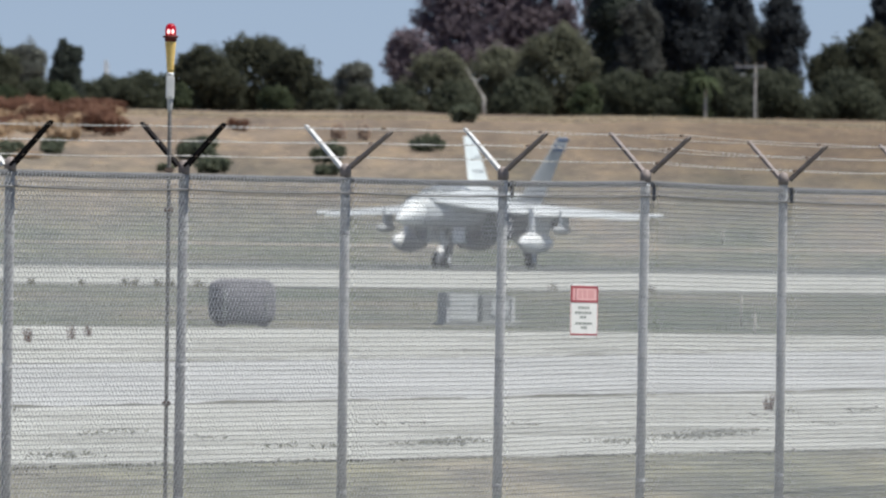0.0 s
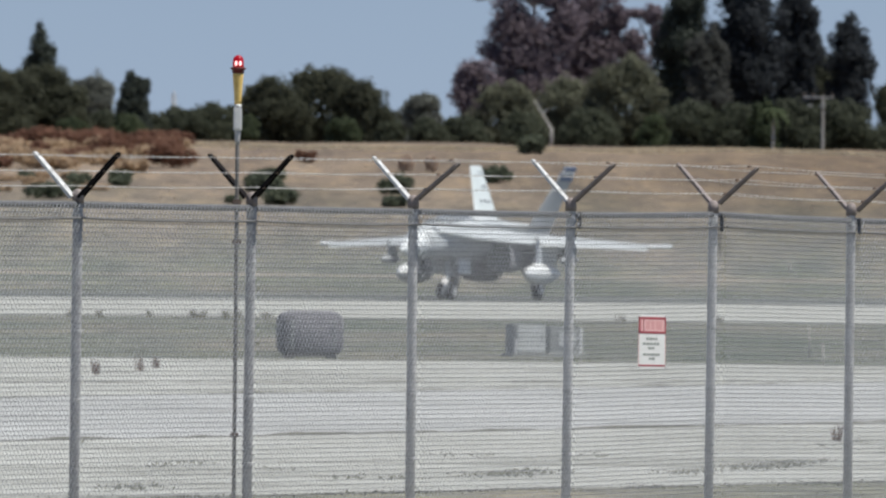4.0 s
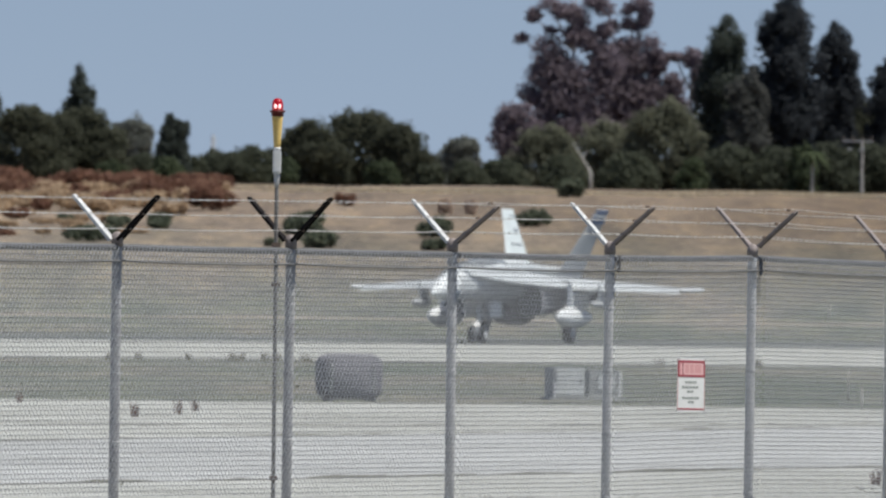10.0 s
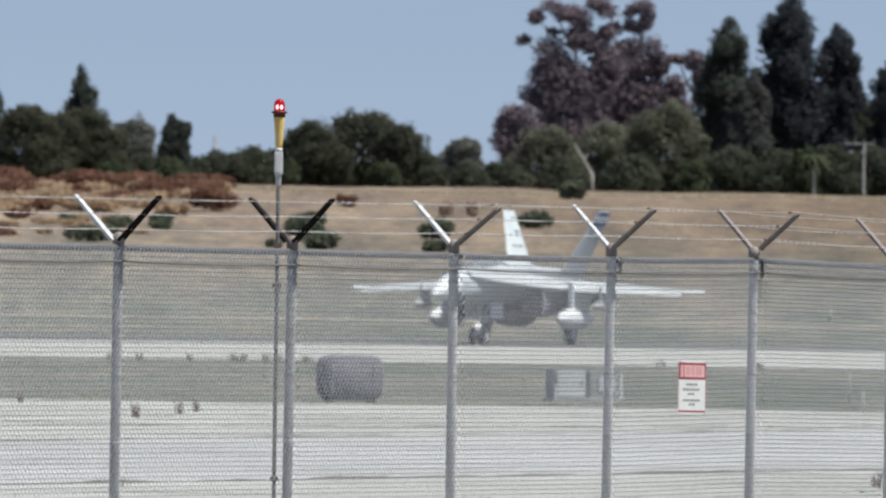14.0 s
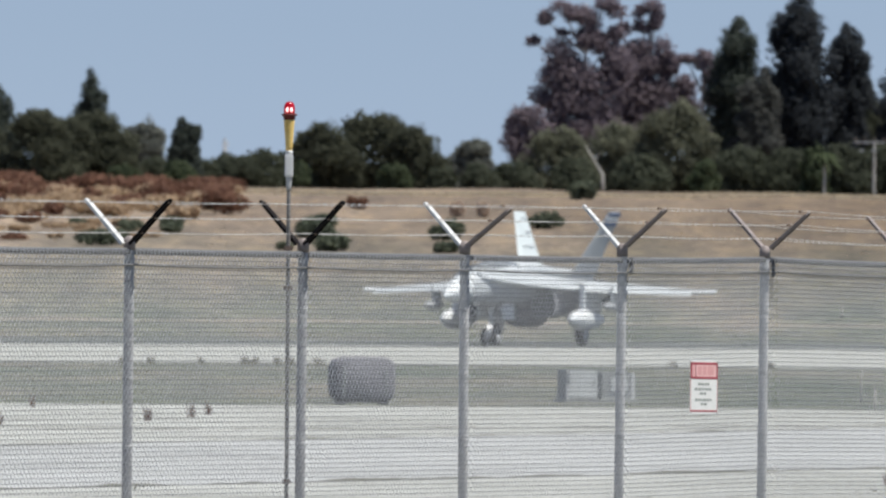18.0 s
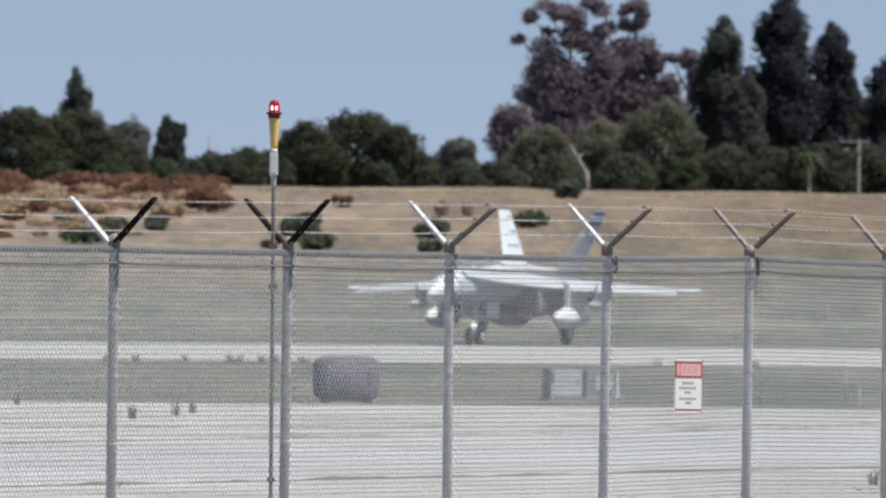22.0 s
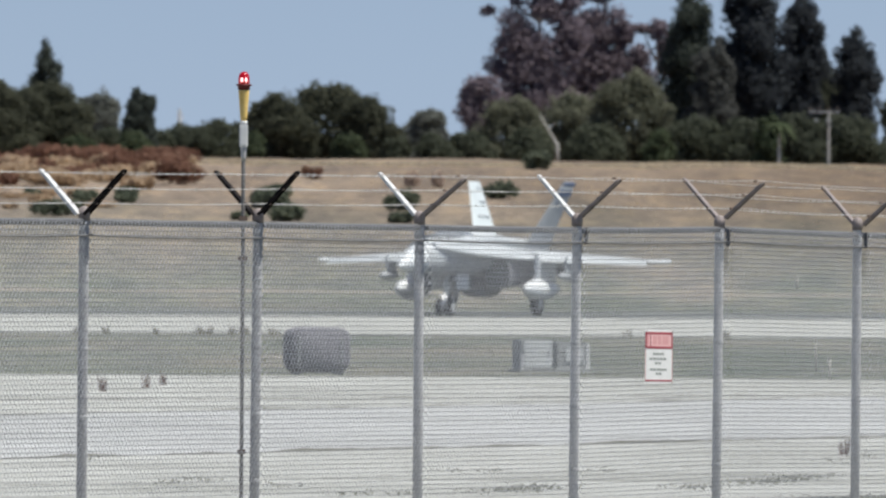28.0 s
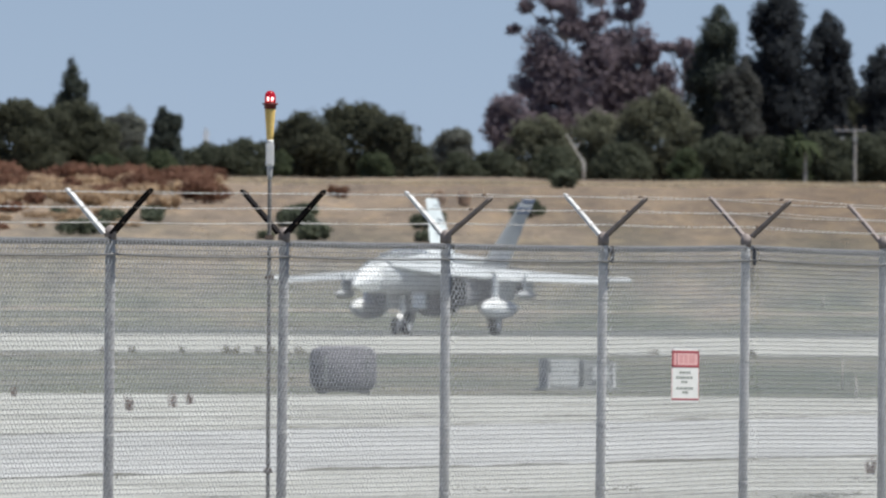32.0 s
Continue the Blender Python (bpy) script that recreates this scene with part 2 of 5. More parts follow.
M_PINK = material("faded_red_enamel", (0.66, 0.38, 0.38), (0.78, 0.5, 0.48), 0.4, 0, 8, 60, 0.03)
M_FADED = material("faded_red_lettering", (0.58, 0.27, 0.27), (0.68, 0.36, 0.35), 0.5, 0, 20, 90, 0)
M_INK = material("grey_lettering", (0.2, 0.22, 0.2), (0.36, 0.38, 0.36), 0.6, 0, 20, 90, 0)
M_YELLOW = material("yellow_paint", (0.66, 0.43, 0.11), (0.88, 0.65, 0.25), 0.5, 0, 14, 80, 0.1)
M_LENS = lamp_material("red_lens", (1.0, 0.01, 0.02), 0.16, (0.22, 0.0, 0.008))
M_BULB = lamp_material("lit_bulb", (1.0, 0.5, 0.5), 1.6, (0.9, 0.5, 0.5))
M_TAXI = lamp_material("lit_taxi_lamp", (1.0, 0.97, 0.92), 0.9, (0.7, 0.7, 0.68))
# Jet greys with light put in: paler for sunlit upper parts, darker below.
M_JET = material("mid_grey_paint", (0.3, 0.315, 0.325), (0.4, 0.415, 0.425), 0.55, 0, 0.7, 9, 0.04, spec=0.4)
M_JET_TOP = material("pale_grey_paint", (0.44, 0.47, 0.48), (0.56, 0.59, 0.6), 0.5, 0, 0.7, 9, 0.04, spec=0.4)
# Nose paint is lifted above the body's to imitate sunlight on it.
M_RADOME = material("sunlit_pale_paint", (0.66, 0.69, 0.69), (0.78, 0.81, 0.81), 0.5, 0, 0.9, 9, 0.03, spec=0.4)
M_JET_FIN = material("soft_grey_paint", (0.36, 0.378, 0.39), (0.46, 0.478, 0.49), 0.55, 0, 0.7, 9, 0.04, spec=0.4)
# Dark grey puts shade into the intake throats and the belly tank.
M_JET_DARK = material("dark_grey_paint", (0.13, 0.132, 0.138), (0.19, 0.192, 0.198), 0.6, 0, 1.2, 12, 0.04)
M_JET_WHITE = material("white_gloss_paint", (0.68, 0.7, 0.7), (0.8, 0.82, 0.82), 0.35, 0, 1.5, 12, 0.02)
M_FIN_PALE = material("sunlit_fin_paint", (0.5, 0.55, 0.55), (0.62, 0.67, 0.67), 0.45, 0, 1.5, 12, 0.02)
M_BLUE = material("blue_paint", (0.1, 0.135, 0.22), (0.15, 0.19, 0.29), 0.5, 0, 2, 12, 0.02)
M_TITAN = material("burnt_titanium", (0.05, 0.047, 0.045), (0.12, 0.115, 0.11), 0.65, 0.4, 3, 20, 0.1)
M_TYRE = material("dusty_black_rubber", (0.035, 0.035, 0.035), (0.075, 0.074, 0.072), 0.85, 0, 6, 40, 0.1)
M_CANOPY = material("tinted_canopy", (0.17, 0.18, 0.17), (0.26, 0.27, 0.26), 0.12, 0.0, 2, 10, 0.0, spec=0.9)
M_BOX = material("dull_grey_canvas", (0.145, 0.143, 0.158), (0.21, 0.207, 0.225), 0.9, 0, 3, 30, 0.2)
M_CABINET = material("grey_enamel", (0.52, 0.54, 0.52), (0.66, 0.67, 0.65), 0.6, 0, 3, 30, 0.05)
M_CABINET_SIDE = material("dull_grey_enamel", (0.27, 0.285, 0.27), (0.36, 0.37, 0.36), 0.7, 0, 3, 30, 0.05)
M_BARK = material("grey_bark", (0.1, 0.085, 0.07), (0.2, 0.17, 0.14), 0.95, 0, 3, 20, 0.4)
M_PALE_BARK = material("pale_dead_wood", (0.36, 0.34, 0.31), (0.55, 0.53, 0.49), 0.9, 0, 3, 20, 0.3)


def leaf(name, low, high):
    """Thin leaves: part of the light comes through them."""
    m = material(name, low, high, 0.75, 0, 0.35, 3.0, 0, random_tint=0.1, island=0.2, spec=0.1)
    nt = m.node_tree
    bsdf, out = nt.nodes["Principled BSDF"], nt.nodes["Material Output"]
    glow, mix = nt.nodes.new("ShaderNodeBsdfTranslucent"), nt.nodes.new("ShaderNodeMixShader")
    nt.links.new(bsdf.inputs["Base Color"].links[0].from_socket, glow.inputs["Color"])
    mix.inputs[0].default_value = 0.5
    nt.links.new(bsdf.outputs[0], mix.inputs[1])
    nt.links.new(glow.outputs[0], mix.inputs[2])
    nt.links.new(mix.outputs[0], out.inputs["Surface"])
    return m


M_LEAF = {
    "round": leaf("dark_olive_leaves", (0.06, 0.066, 0.048), (0.1, 0.105, 0.07)),
    "conifer": leaf("blue_green_needles", (0.062, 0.074, 0.064), (0.094, 0.11, 0.09)),
    "grey": leaf("grey_green_leaves", (0.14, 0.15, 0.132), (0.21, 0.22, 0.19)),
    "hedge": leaf("mid_green_leaves", (0.066, 0.074, 0.054), (0.106, 0.118, 0.08)),
    "yellow": leaf("yellow_green_leaves", (0.116, 0.122, 0.087), (0.194, 0.2, 0.14)),
    "bright": leaf("fresh_green_leaves", (0.058, 0.074, 0.044), (0.1, 0.122, 0.068)),
    # gum and cypress carry distance haze as a bluer tint in the leaves
    "gum": leaf("purple_brown_leaves", (0.19, 0.158, 0.182), (0.305, 0.256, 0.284)),
    "cypress": leaf("black_green_needles", (0.042, 0.048, 0.056), (0.07, 0.078, 0.084)),
    "ash": leaf("ashen_olive_leaves", (0.075, 0.078, 0.074), (0.125, 0.127, 0.115)),
    "palm": leaf("palm_fronds", (0.07, 0.092, 0.05), (0.115, 0.142, 0.08)),
    "bush": leaf("grey_green_scrub", (0.084, 0.1, 0.072), (0.16, 0.18, 0.124)),
    "rust": leaf("rust_brown_scrub", (0.16, 0.086, 0.06), (0.285, 0.16, 0.112)),
    "brown": leaf("faded_brown_stalks", (0.46, 0.36, 0.29), (0.56, 0.445, 0.36)),
    "tan": leaf("orange_straw_scrub", (0.42, 0.312, 0.21), (0.54, 0.415, 0.285)),
}
M_STRAW = leaf("dry_grass_blades", (0.4, 0.325, 0.225), (0.52, 0.435, 0.31))
M_CREST = leaf("pale_crest_straw", (0.5, 0.42, 0.29), (0.62, 0.53, 0.38))
M_WEED = leaf("dull_weeds", (0.15, 0.145, 0.095), (0.23, 0.21, 0.14))
M_DIRT_WEED = leaf("brown_weeds", (0.13, 0.08, 0.06), (0.25, 0.16, 0.12))


# ---- mesh helpers ----
def part(name, bm, mat, parent=None, label="", smooth=False):
    me = bpy.data.meshes.new(name)
    bmesh.ops.recalc_face_normals(bm, faces=bm.faces)
    bm.to_mesh(me)
    bm.free()
    me.materials.append(mat)
    if smooth:
        me.polygons.foreach_set("use_smooth", [True] * len(me.polygons))
    ob = new(name, me)
    ob.parent = parent
    if label:
        tagged(ob, label)
    return ob


def raw(name, verts, faces, mat, parent=None, label=""):
    me = bpy.data.meshes.new(name)
    me.from_pydata(verts, [], faces)
    me.materials.append(mat)
    ob = new(name, me)
    ob.parent = parent
    if label:
        tagged(ob, label)
    return ob


def block(lo, hi, bevel=0.0, bm=None, m=None):
    bm = bm or bmesh.new()
    c, d = [(a + b) / 2 for a, b in zip(lo, hi)], [b - a for a, b in zip(lo, hi)]
    mat = (m or Matrix()) @ Matrix.Translation(c) @ Matrix.Diagonal((*d, 1))
    made = bmesh.ops.create_cube(bm, size=1, matrix=mat)
    if bevel:
        edges = list({e for v in made["verts"] for e in v.link_edges})
        bmesh.ops.bevel(bm, geom=edges, offset=bevel, segments=2, affect="EDGES")
    return bm


def rings(sections, sides, bm=None, close=True):
    """Skin over rings of points, each a list of `sides` places."""
    bm = bm or bmesh.new()
    loops = [[bm.verts.new(p) for p in s] for s in sections]
    for a, b in zip(loops, loops[1:]):
        for i in range(sides):
            j = (i + 1) % sides
            bm.faces.new((a[i], a[j], b[j], b[i]))
    if close:
        bm.faces.new(loops[0])
        bm.faces.new(loops[-1])
    return bm


def tube(points, radii, sides=8, bm=None):
    """A round bar along points, with a radius at each."""
    pts = [Vector(p) for p in points]
    if not isinstance(radii, (list, tuple)):
        radii = [radii] * len(pts)
    out = []
    for i, p in enumerate(pts):
        way = (pts[min(i + 1, len(pts) - 1)] - pts[max(i - 1, 0)]).normalized()
        side = way.orthogonal().normalized() if abs(way.z) > 0.9 else way.cross(Vector((0, 0, 1))).normalized()
        up = side.cross(way)
        out.append([p + (side * math.cos(a) + up * math.sin(a)) * radii[i] for a in [2 * math.pi * k / sides for k in range(sides)]])
    return rings(out, sides, bm)


def turned(profile, sides=20, axis="z", bm=None):
    """A turned body: (radius, height) pairs round the z or y axis."""
    out = []
    for r, h in profile:
        ring = []
        for k in range(sides):
            a = 2 * math.pi * k / sides
            ring.append((r * math.cos(a), r * math.sin(a), h) if axis == "z" else (r * math.cos(a), h, r * math.sin(a)))
        out.append(ring)
    return rings(out, sides, bm)


def oval(y, zc, hw, hh, n=20, power=2.3, xc=0.0):
    """A cross-section of a body at station y: a rounded oval."""
    out = []
    for k in range(n):
        a = 2 * math.pi * k / n
        c, s = math.cos(a), math.sin(a)
        out.append((xc + hw * math.copysign(abs(c) ** (2 / power), c), y, zc + hh * math.copysign(abs(s) ** (2 / power), s)))
    return out


def empty(name, m=None):
    ob = new(name)
    ob.empty_display_size = 0.3
    if m is not None:
        ob.matrix_basis = m
    return ob


# ---- ground and pavements ----
def ground_height(x, y):
    low = float(np.interp(y - 1.9 * min(max(x, -40), 40), [98, 108], [-0.2, 0])) if y < 515 else 0.0   # the verge falls away beside the fence
    z = low + float(np.interp(y, [515, 540, 600, 660, 700, 760, 1100, 1300], [0, 0.45, 2.75, 5.36, 6.56, 7.14, 9.15, 9.35]))
    if y > 520:
        rise = min(1, (y - 520) / 100)
        z += rise * (0.22 * noise.noise(Vector((x * 0.09, y * 0.02, 0))) + 0.1 * noise.noise(Vector((x * 0.4, y * 0.06, 3))) - 0.004 * min(max(x, -60), 60))
    return z


def build_ground():
    xs = [-4200, -1500, -600, -250, -120] + [x * 2.0 for x in range(-36, 37)] + [120, 250, 600, 1500, 4200]
    ys = [-4000, -1000, -200, 0] + list(range(20, 220, 2)) + [240, 300, 400, 515] + list(range(520, 780, 6)) + list(range(780, 1320, 30)) + [1500, 2200, 3200, 4400]
    verts = [(x, y, ground_height(x, y)) for y in ys for x in xs]
    w = len(xs)
    faces = [(j * w + i, j * w + i + 1, (j + 1) * w + i + 1, (j + 1) * w + i) for j in range(len(ys) - 1) for i in range(w - 1)]
    g = raw("ground", verts, faces, M_GROUND)
    g.data.polygons.foreach_set("use_smooth", [True] * len(g.data.polygons))
    tagged(g, "dry olive turf rising to a straw-brown grassy bank", "ground", kind="structure")


def pavement(name, label, mat, lanes, x0, x1, wave):
    """A paved strip laid in long lanes between y lines, with worn, uneven outer edges."""
    base = empty(name)
    tagged(base, label, "pavement", kind="structure")
    for k, (y0, y1) in enumerate(zip(lanes, lanes[1:])):
        n = 90
        bm = bmesh.new()
        near, far = [], []
        for i in range(n + 1):
            x = x0 + (x1 - x0) * i / n
            a = wave * noise.noise(Vector((x * 0.25, y0, 1))) if k == 0 else 0.12
            b = wave * noise.noise(Vector((x * 0.25, y1, 2))) if k == len(lanes) - 2 else -0.12
            near.append((x, y0 + a))
            far.append((x, y1 + b))
        top = [[bm.verts.new((x, y, 0.03)) for x, y in line] for line in (near, far)]
        low = [[bm.verts.new((x, y, -0.15)) for x, y in line] for line in (near, far)]
        for i in range(n):
            bm.faces.new((top[0][i], top[0][i + 1], top[1][i + 1], top[1][i]))
            bm.faces.new((low[0][i], low[0][i + 1], top[0][i + 1], top[0][i]))
            bm.faces.new((low[1][i + 1], low[1][i], top[1][i], top[1][i + 1]))
        part("paving_lane", bm, mat, base)


APRON = ((111.9, 1.8), (145.3, 2.3), (185.5, 2.5))   # the apron's edge and joints: y where x is 0, and slope


def apron():
    """Concrete laid in long passes aslant to the taxiway, the middle one of a cooler mix."""
    base = empty("pavement_apron")
    tagged(base, "pale weathered concrete apron with weedy joints", "pavement", kind="structure")
    for k, mat in enumerate((M_PAVING, M_PAVING_COOL, M_PAVING)):
        c, s = APRON[k]
        end = (229.5 - c) / s
        bm = bmesh.new()
        cols = []
        for i in range(241):
            x = -40 + (end + 40) * i / 240
            y0 = c + s * x + (0.9 * noise.noise(Vector((x * 0.9, 0, 1))) + 0.4 * noise.noise(Vector((x * 4, 0, 2))) if k == 0 else 0.15)
            y1 = min(230 + 0.8 * noise.noise(Vector((x * 0.4, 5, 1))), APRON[k + 1][0] + APRON[k + 1][1] * x - 0.15 if k < 2 else 999)
            cols.append([bm.verts.new(p) for p in ((x, y0, -0.1), (x, y0, 0.012), (x, y1, 0.012), (x, y1, -0.1))])
        for a, b in zip(cols, cols[1:]):
            for j in range(3):
                bm.faces.new((a[j], b[j], b[j + 1], a[j + 1]))
        part("paving_lane", bm, mat, base)


build_ground()
apron()
pavement("pavement_shoulder", "pale concrete strip beside the taxiway", M_PAVING, (347, 395, 443), -320, 320, 3.0)
pavement("pavement_taxiway", "worn olive-grey asphalt taxiway", M_ASPHALT, (443.6, 468, 494), -420, 420, 0.2)


def foot_track():
    """A narrow dusty track along the foot of the bank, uneven and broken."""
    dust = material("pale_dust", (0.2, 0.18, 0.15), (0.31, 0.275, 0.235), 0.95, 0, 0.5, 5, 0.3, spec=0.1)
    v, f = [], []
    for i in range(161):
        x = -40 + i * 0.5
        a = 540.3 + 0.8 * noise.noise(Vector((x * 0.15, 7, 0)))
        b = a + max(0.3, 2.0 + 2.2 * noise.noise(Vector((x * 0.22, 3, 0))))
        v += [(x, a, ground_height(x, a) + 0.03), (x, (a + b) / 2, ground_height(x, (a + b) / 2) + 0.06), (x, b, ground_height(x, b) + 0.03)]
        if i:
            o = 3 * i
            f += [(o - 3, o, o + 1, o - 2), (o - 2, o + 1, o + 2, o - 1)]
    tagged(raw("pavement_track", v, f, dust), "pale dusty track along the foot of the bank", "track", kind="structure")


foot_track()


# ---- the perimeter fence ----
BAY, FENCE_TOP, MESH = 3.048, 2.49, 0.0629   # heights above the fence's foot
FENCE = pose(-2.135, 91.0, -0.2, 0, 0, 68.6)
POST_SHIFT = {1: -0.02, 2: -0.083, 3: -0.04, 4: -0.133, 5: -0.16, 6: -0.19, 7: -0.22}   # posts off the even spacing, along the fence
BAY_RISE = {3: (0.0, -0.33), 4: (0.024, 0.57)}   # bays whose rail climbs or drops: height at its start, tilt in degrees
POST_LEAN = {0: 0.5, 1: 1.0, 2: 0.15, 3: 1.2, 4: 1.0, 5: 0.45}   # degrees by which a post leans along the fence


def fabric_mesh():
    """One bay of woven wire: flattened spirals whose front and back legs slant against each other and hook at each turn."""
    h, r, deep = MESH / 2, 0.002, 0.0092
    columns, rows = int(round(BAY / h)), int((FENCE_TOP - 0.06) / h)
    h_x = BAY / columns
    verts, faces = [], []
    for i in range(columns):
        path = []
        for k in range(rows + 1):
            at_right = (k + i) % 2
            x, z, y = (i + at_right) * h_x, 0.04 + k * h, -deep if at_right else deep
            path += [(x, y, z - 0.0025), (x, -y, z + 0.0025)]
        p = np.array(path)
        way = np.gradient(p, axis=0)
        way /= np.linalg.norm(way, axis=1)[:, None]
        side = np.cross(way, (0, 0, 1.0))
        side /= np.linalg.norm(side, axis=1)[:, None]
        up = np.cross(side, way)
        ring = np.stack([p + r * (side * c + up * d) for c, d in ((1, 0), (0, 1), (-1, 0), (0, -1))], 1).reshape(-1, 3)
        start = len(verts)
        verts += ring.tolist()
        for k in range(len(path) - 1):
            o = start + 4 * k
            faces += [(o + c, o + (c + 1) % 4, o + 4 + (c + 1) % 4, o + 4 + c) for c in range(4)]
    return verts, faces


ARM_SHIFT = {0: -0.03, 1: -0.03, 4: 0.045, 5: 0.05, 6: 0.05}   # arms that sit a little off their posts


def arm_drop(n):
    """How far the arms and their strands hang below their even height at post n."""
    return -0.032 * min(max((2.6 - n) / 2.6, 0.0), 1.0) - 0.04 * min(max(n - 4, 0.0), 1.0)


def arm_mesh(side):
    """A pressed-steel arm that leans out from the post's top, with a lip along each edge."""
    bm = bmesh.new()
    foot, tip = Vector((0, 0.025 * side, FENCE_TOP + 0.03)), Vector((0, 0.3 * side, FENCE_TOP + 0.325))
    way = (tip - foot).normalized()
    up = Vector((0, -way.z * side, abs(way.y)))
    rows = []
    for f, w, d in ((0, 0.042, 0.021), (0.5, 0.038, 0.019), (0.95, 0.034, 0.017), (1.0, 0.024, 0.012)):
        p = foot + (tip - foot) * f
        rows.append([p + Vector((sx * w, 0, 0)) + up * (sd * d) for sx, sd in ((-1, 0.5), (1, 0.5), (1, -0.5), (0.85, -0.5), (0.8, 0.1), (-0.8, 0.1), (-0.85, -0.5), (-1, -0.5))])
    return rings(rows, 8, bm)


def build_fence():
    fence = empty("chain_link_fence", FENCE)
    tagged(fence, "galvanised chain-link fence with barbed wire on V arms", "fence")
    first, last = -3, 9
    fv, ff = fabric_mesh()
    fabric = raw("fabric", fv, ff, M_WIRE, fence, "woven diamond wire mesh")
    tagged(fabric, kind="stuff")
    fabric.location = (first * BAY, -0.036, 0)
    post = part("post", turned(((0.034, -0.3), (0.034, 1.2), (0.0335, FENCE_TOP - 0.02), (0.03, FENCE_TOP)), 14), M_GALV, fence, smooth=True)
    cap = part("post_cap", turned(((0.04, FENCE_TOP - 0.04), (0.041, FENCE_TOP + 0.01), (0.034, FENCE_TOP + 0.04), (0.012, FENCE_TOP + 0.055)), 14), M_ARM_DULL, fence, smooth=True)
    rail = part("top_rail", tube([(0.0, 0, FENCE_TOP - 0.035), (BAY * 0.5, 0, FENCE_TOP - 0.04), (BAY, 0, FENCE_TOP - 0.035)], 0.022, 10), M_RAIL, fence, smooth=True)
    cable = part("tension_cable", tube([(0, -0.05, FENCE_TOP - 0.125), (BAY * 0.3, -0.05, FENCE_TOP - 0.136), (BAY * 0.7, -0.05, FENCE_TOP - 0.136), (BAY, -0.05, FENCE_TOP - 0.125)], 0.0075, 6), M_RAIL, fence, "dark tension cable under the rail")
    band = part("tie_band", turned(((0.0345, 0.0), (0.0365, 0.004), (0.0365, 0.021), (0.0345, 0.025)), 14), M_GALV, fence)
    arms = {s: part("arm", arm_mesh(s), M_ARM, fence, "pale zinc arm leaning off the post") for s in (-1, 1)}
    dull = {s: part("arm", arm_mesh(s), M_ARM_DULL, fence) for s in (-1, 1)}
    dark = {s: part("arm", arm_mesh(s), M_ARM_DARK, fence, "dark arm, weathered and shaded in colour, leaning off the post") for s in (-1, 1)}

    bracket = part("rail_bracket", block((0.07, -0.05, FENCE_TOP - 0.14), (0.1, -0.026, FENCE_TOP - 0.015), 0.006), M_RAIL, fence, "dark clamp that ties cable to rail")
    clip = part("wire_clip", block((-0.03, -0.006, -0.004), (0.03, 0.006, 0.012), 0.002), M_RUST, fence)

    def again(ob, x, z=0.0, holder=None):
        """A copy of a part along the fence, or at its post when a holder is given."""
        o = ob.copy()
        scene.collection.objects.link(o)
        o.parent = holder or fence
        o.location = (ARM_SHIFT.get(round(x / BAY), 0.0) if ob.name.startswith("arm") else 0 if holder else x, ob.location.y, z)
        return o
    for n in range(first, last + 1):
        x = n * BAY + POST_SHIFT.get(n, 0.0)
        p = again(post, x)
        p.matrix_local = Matrix.Translation((x, 0, FENCE_TOP)) @ pose(0, 0, 0, 0, POST_LEAN.get(n, 0.7), 0) @ Matrix.Translation((0, 0, -FENCE_TOP))
        again(cap, x, 0, p)
        for z in (0.25, 0.7, 1.15, 1.6, 2.05, 2.36):
            again(band, x, z, p)
        for s in (-1, 1):
            for f in (0.24, 0.58, 0.92):
                o = again(clip, x, FENCE_TOP + 0.03 + 0.295 * f + arm_drop(n), p)
                o.location.y = s * (0.025 + 0.275 * f)
        if n >= 3:
            again(bracket, x, -0.01 - 0.0065 * n)
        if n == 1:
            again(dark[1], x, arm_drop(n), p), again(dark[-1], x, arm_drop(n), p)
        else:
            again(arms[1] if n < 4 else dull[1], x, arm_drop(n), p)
            # near arms show their undersides; that shade is put into a darker steel
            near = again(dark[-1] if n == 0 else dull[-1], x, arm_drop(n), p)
            if n >= 2:   # these are bent down
                hinge = Matrix.Translation((0, -0.025, FENCE_TOP + 0.03))
                near.matrix_local = Matrix.Translation((ARM_SHIFT.get(n, 0.0), 0, arm_drop(n))) @ hinge @ pose(0, 0, 0, 8 if n == 2 else 5.5) @ hinge.inverted()
        if n < last:
            for strip in (fabric, rail, cable):   # the rail hangs a little lower from post to post
                o = again(strip, n * BAY)
                o.matrix_local = Matrix.Translation((n * BAY, strip.location.y, BAY_RISE.get(n, (0, 0))[0] - 0.01 - 0.0065 * max(n, 0))) @ pose(0, 0, 0, 0, BAY_RISE.get(n, (0, 0.122 if n >= 0 else 0))[1], 0)
    for ob in (fabric, post, cap, rail, cable, band, clip, bracket, *arms.values(), *dull.values(), *dark.values()):
        bpy.data.objects.remove(ob)
    # three strands along each row of arms, with barbs
    for side in (-1, 1):
        for f in (0.24, 0.58, 0.92):
            y, z = side * (0.025 + 0.275 * f) , FENCE_TOP + 0.038 + 0.295 * f
            pts = []
            for n in range(first * 4, last * 4 + 1):
                u = n / 4
                sag = 0.012 * math.sin(math.pi * (u % 1)) + 0.004 * noise.noise(Vector((u * 2.1, y * 9, z)))
                pts.append((u * BAY, y, z - sag + arm_drop(u)))
            bm = tube(pts, 0.0016, 5)
            u = first * BAY
            while u < last * BAY:
                a = random.uniform(0, 3)
                sag = 0.012 * math.sin(math.pi * ((u / BAY) % 1))
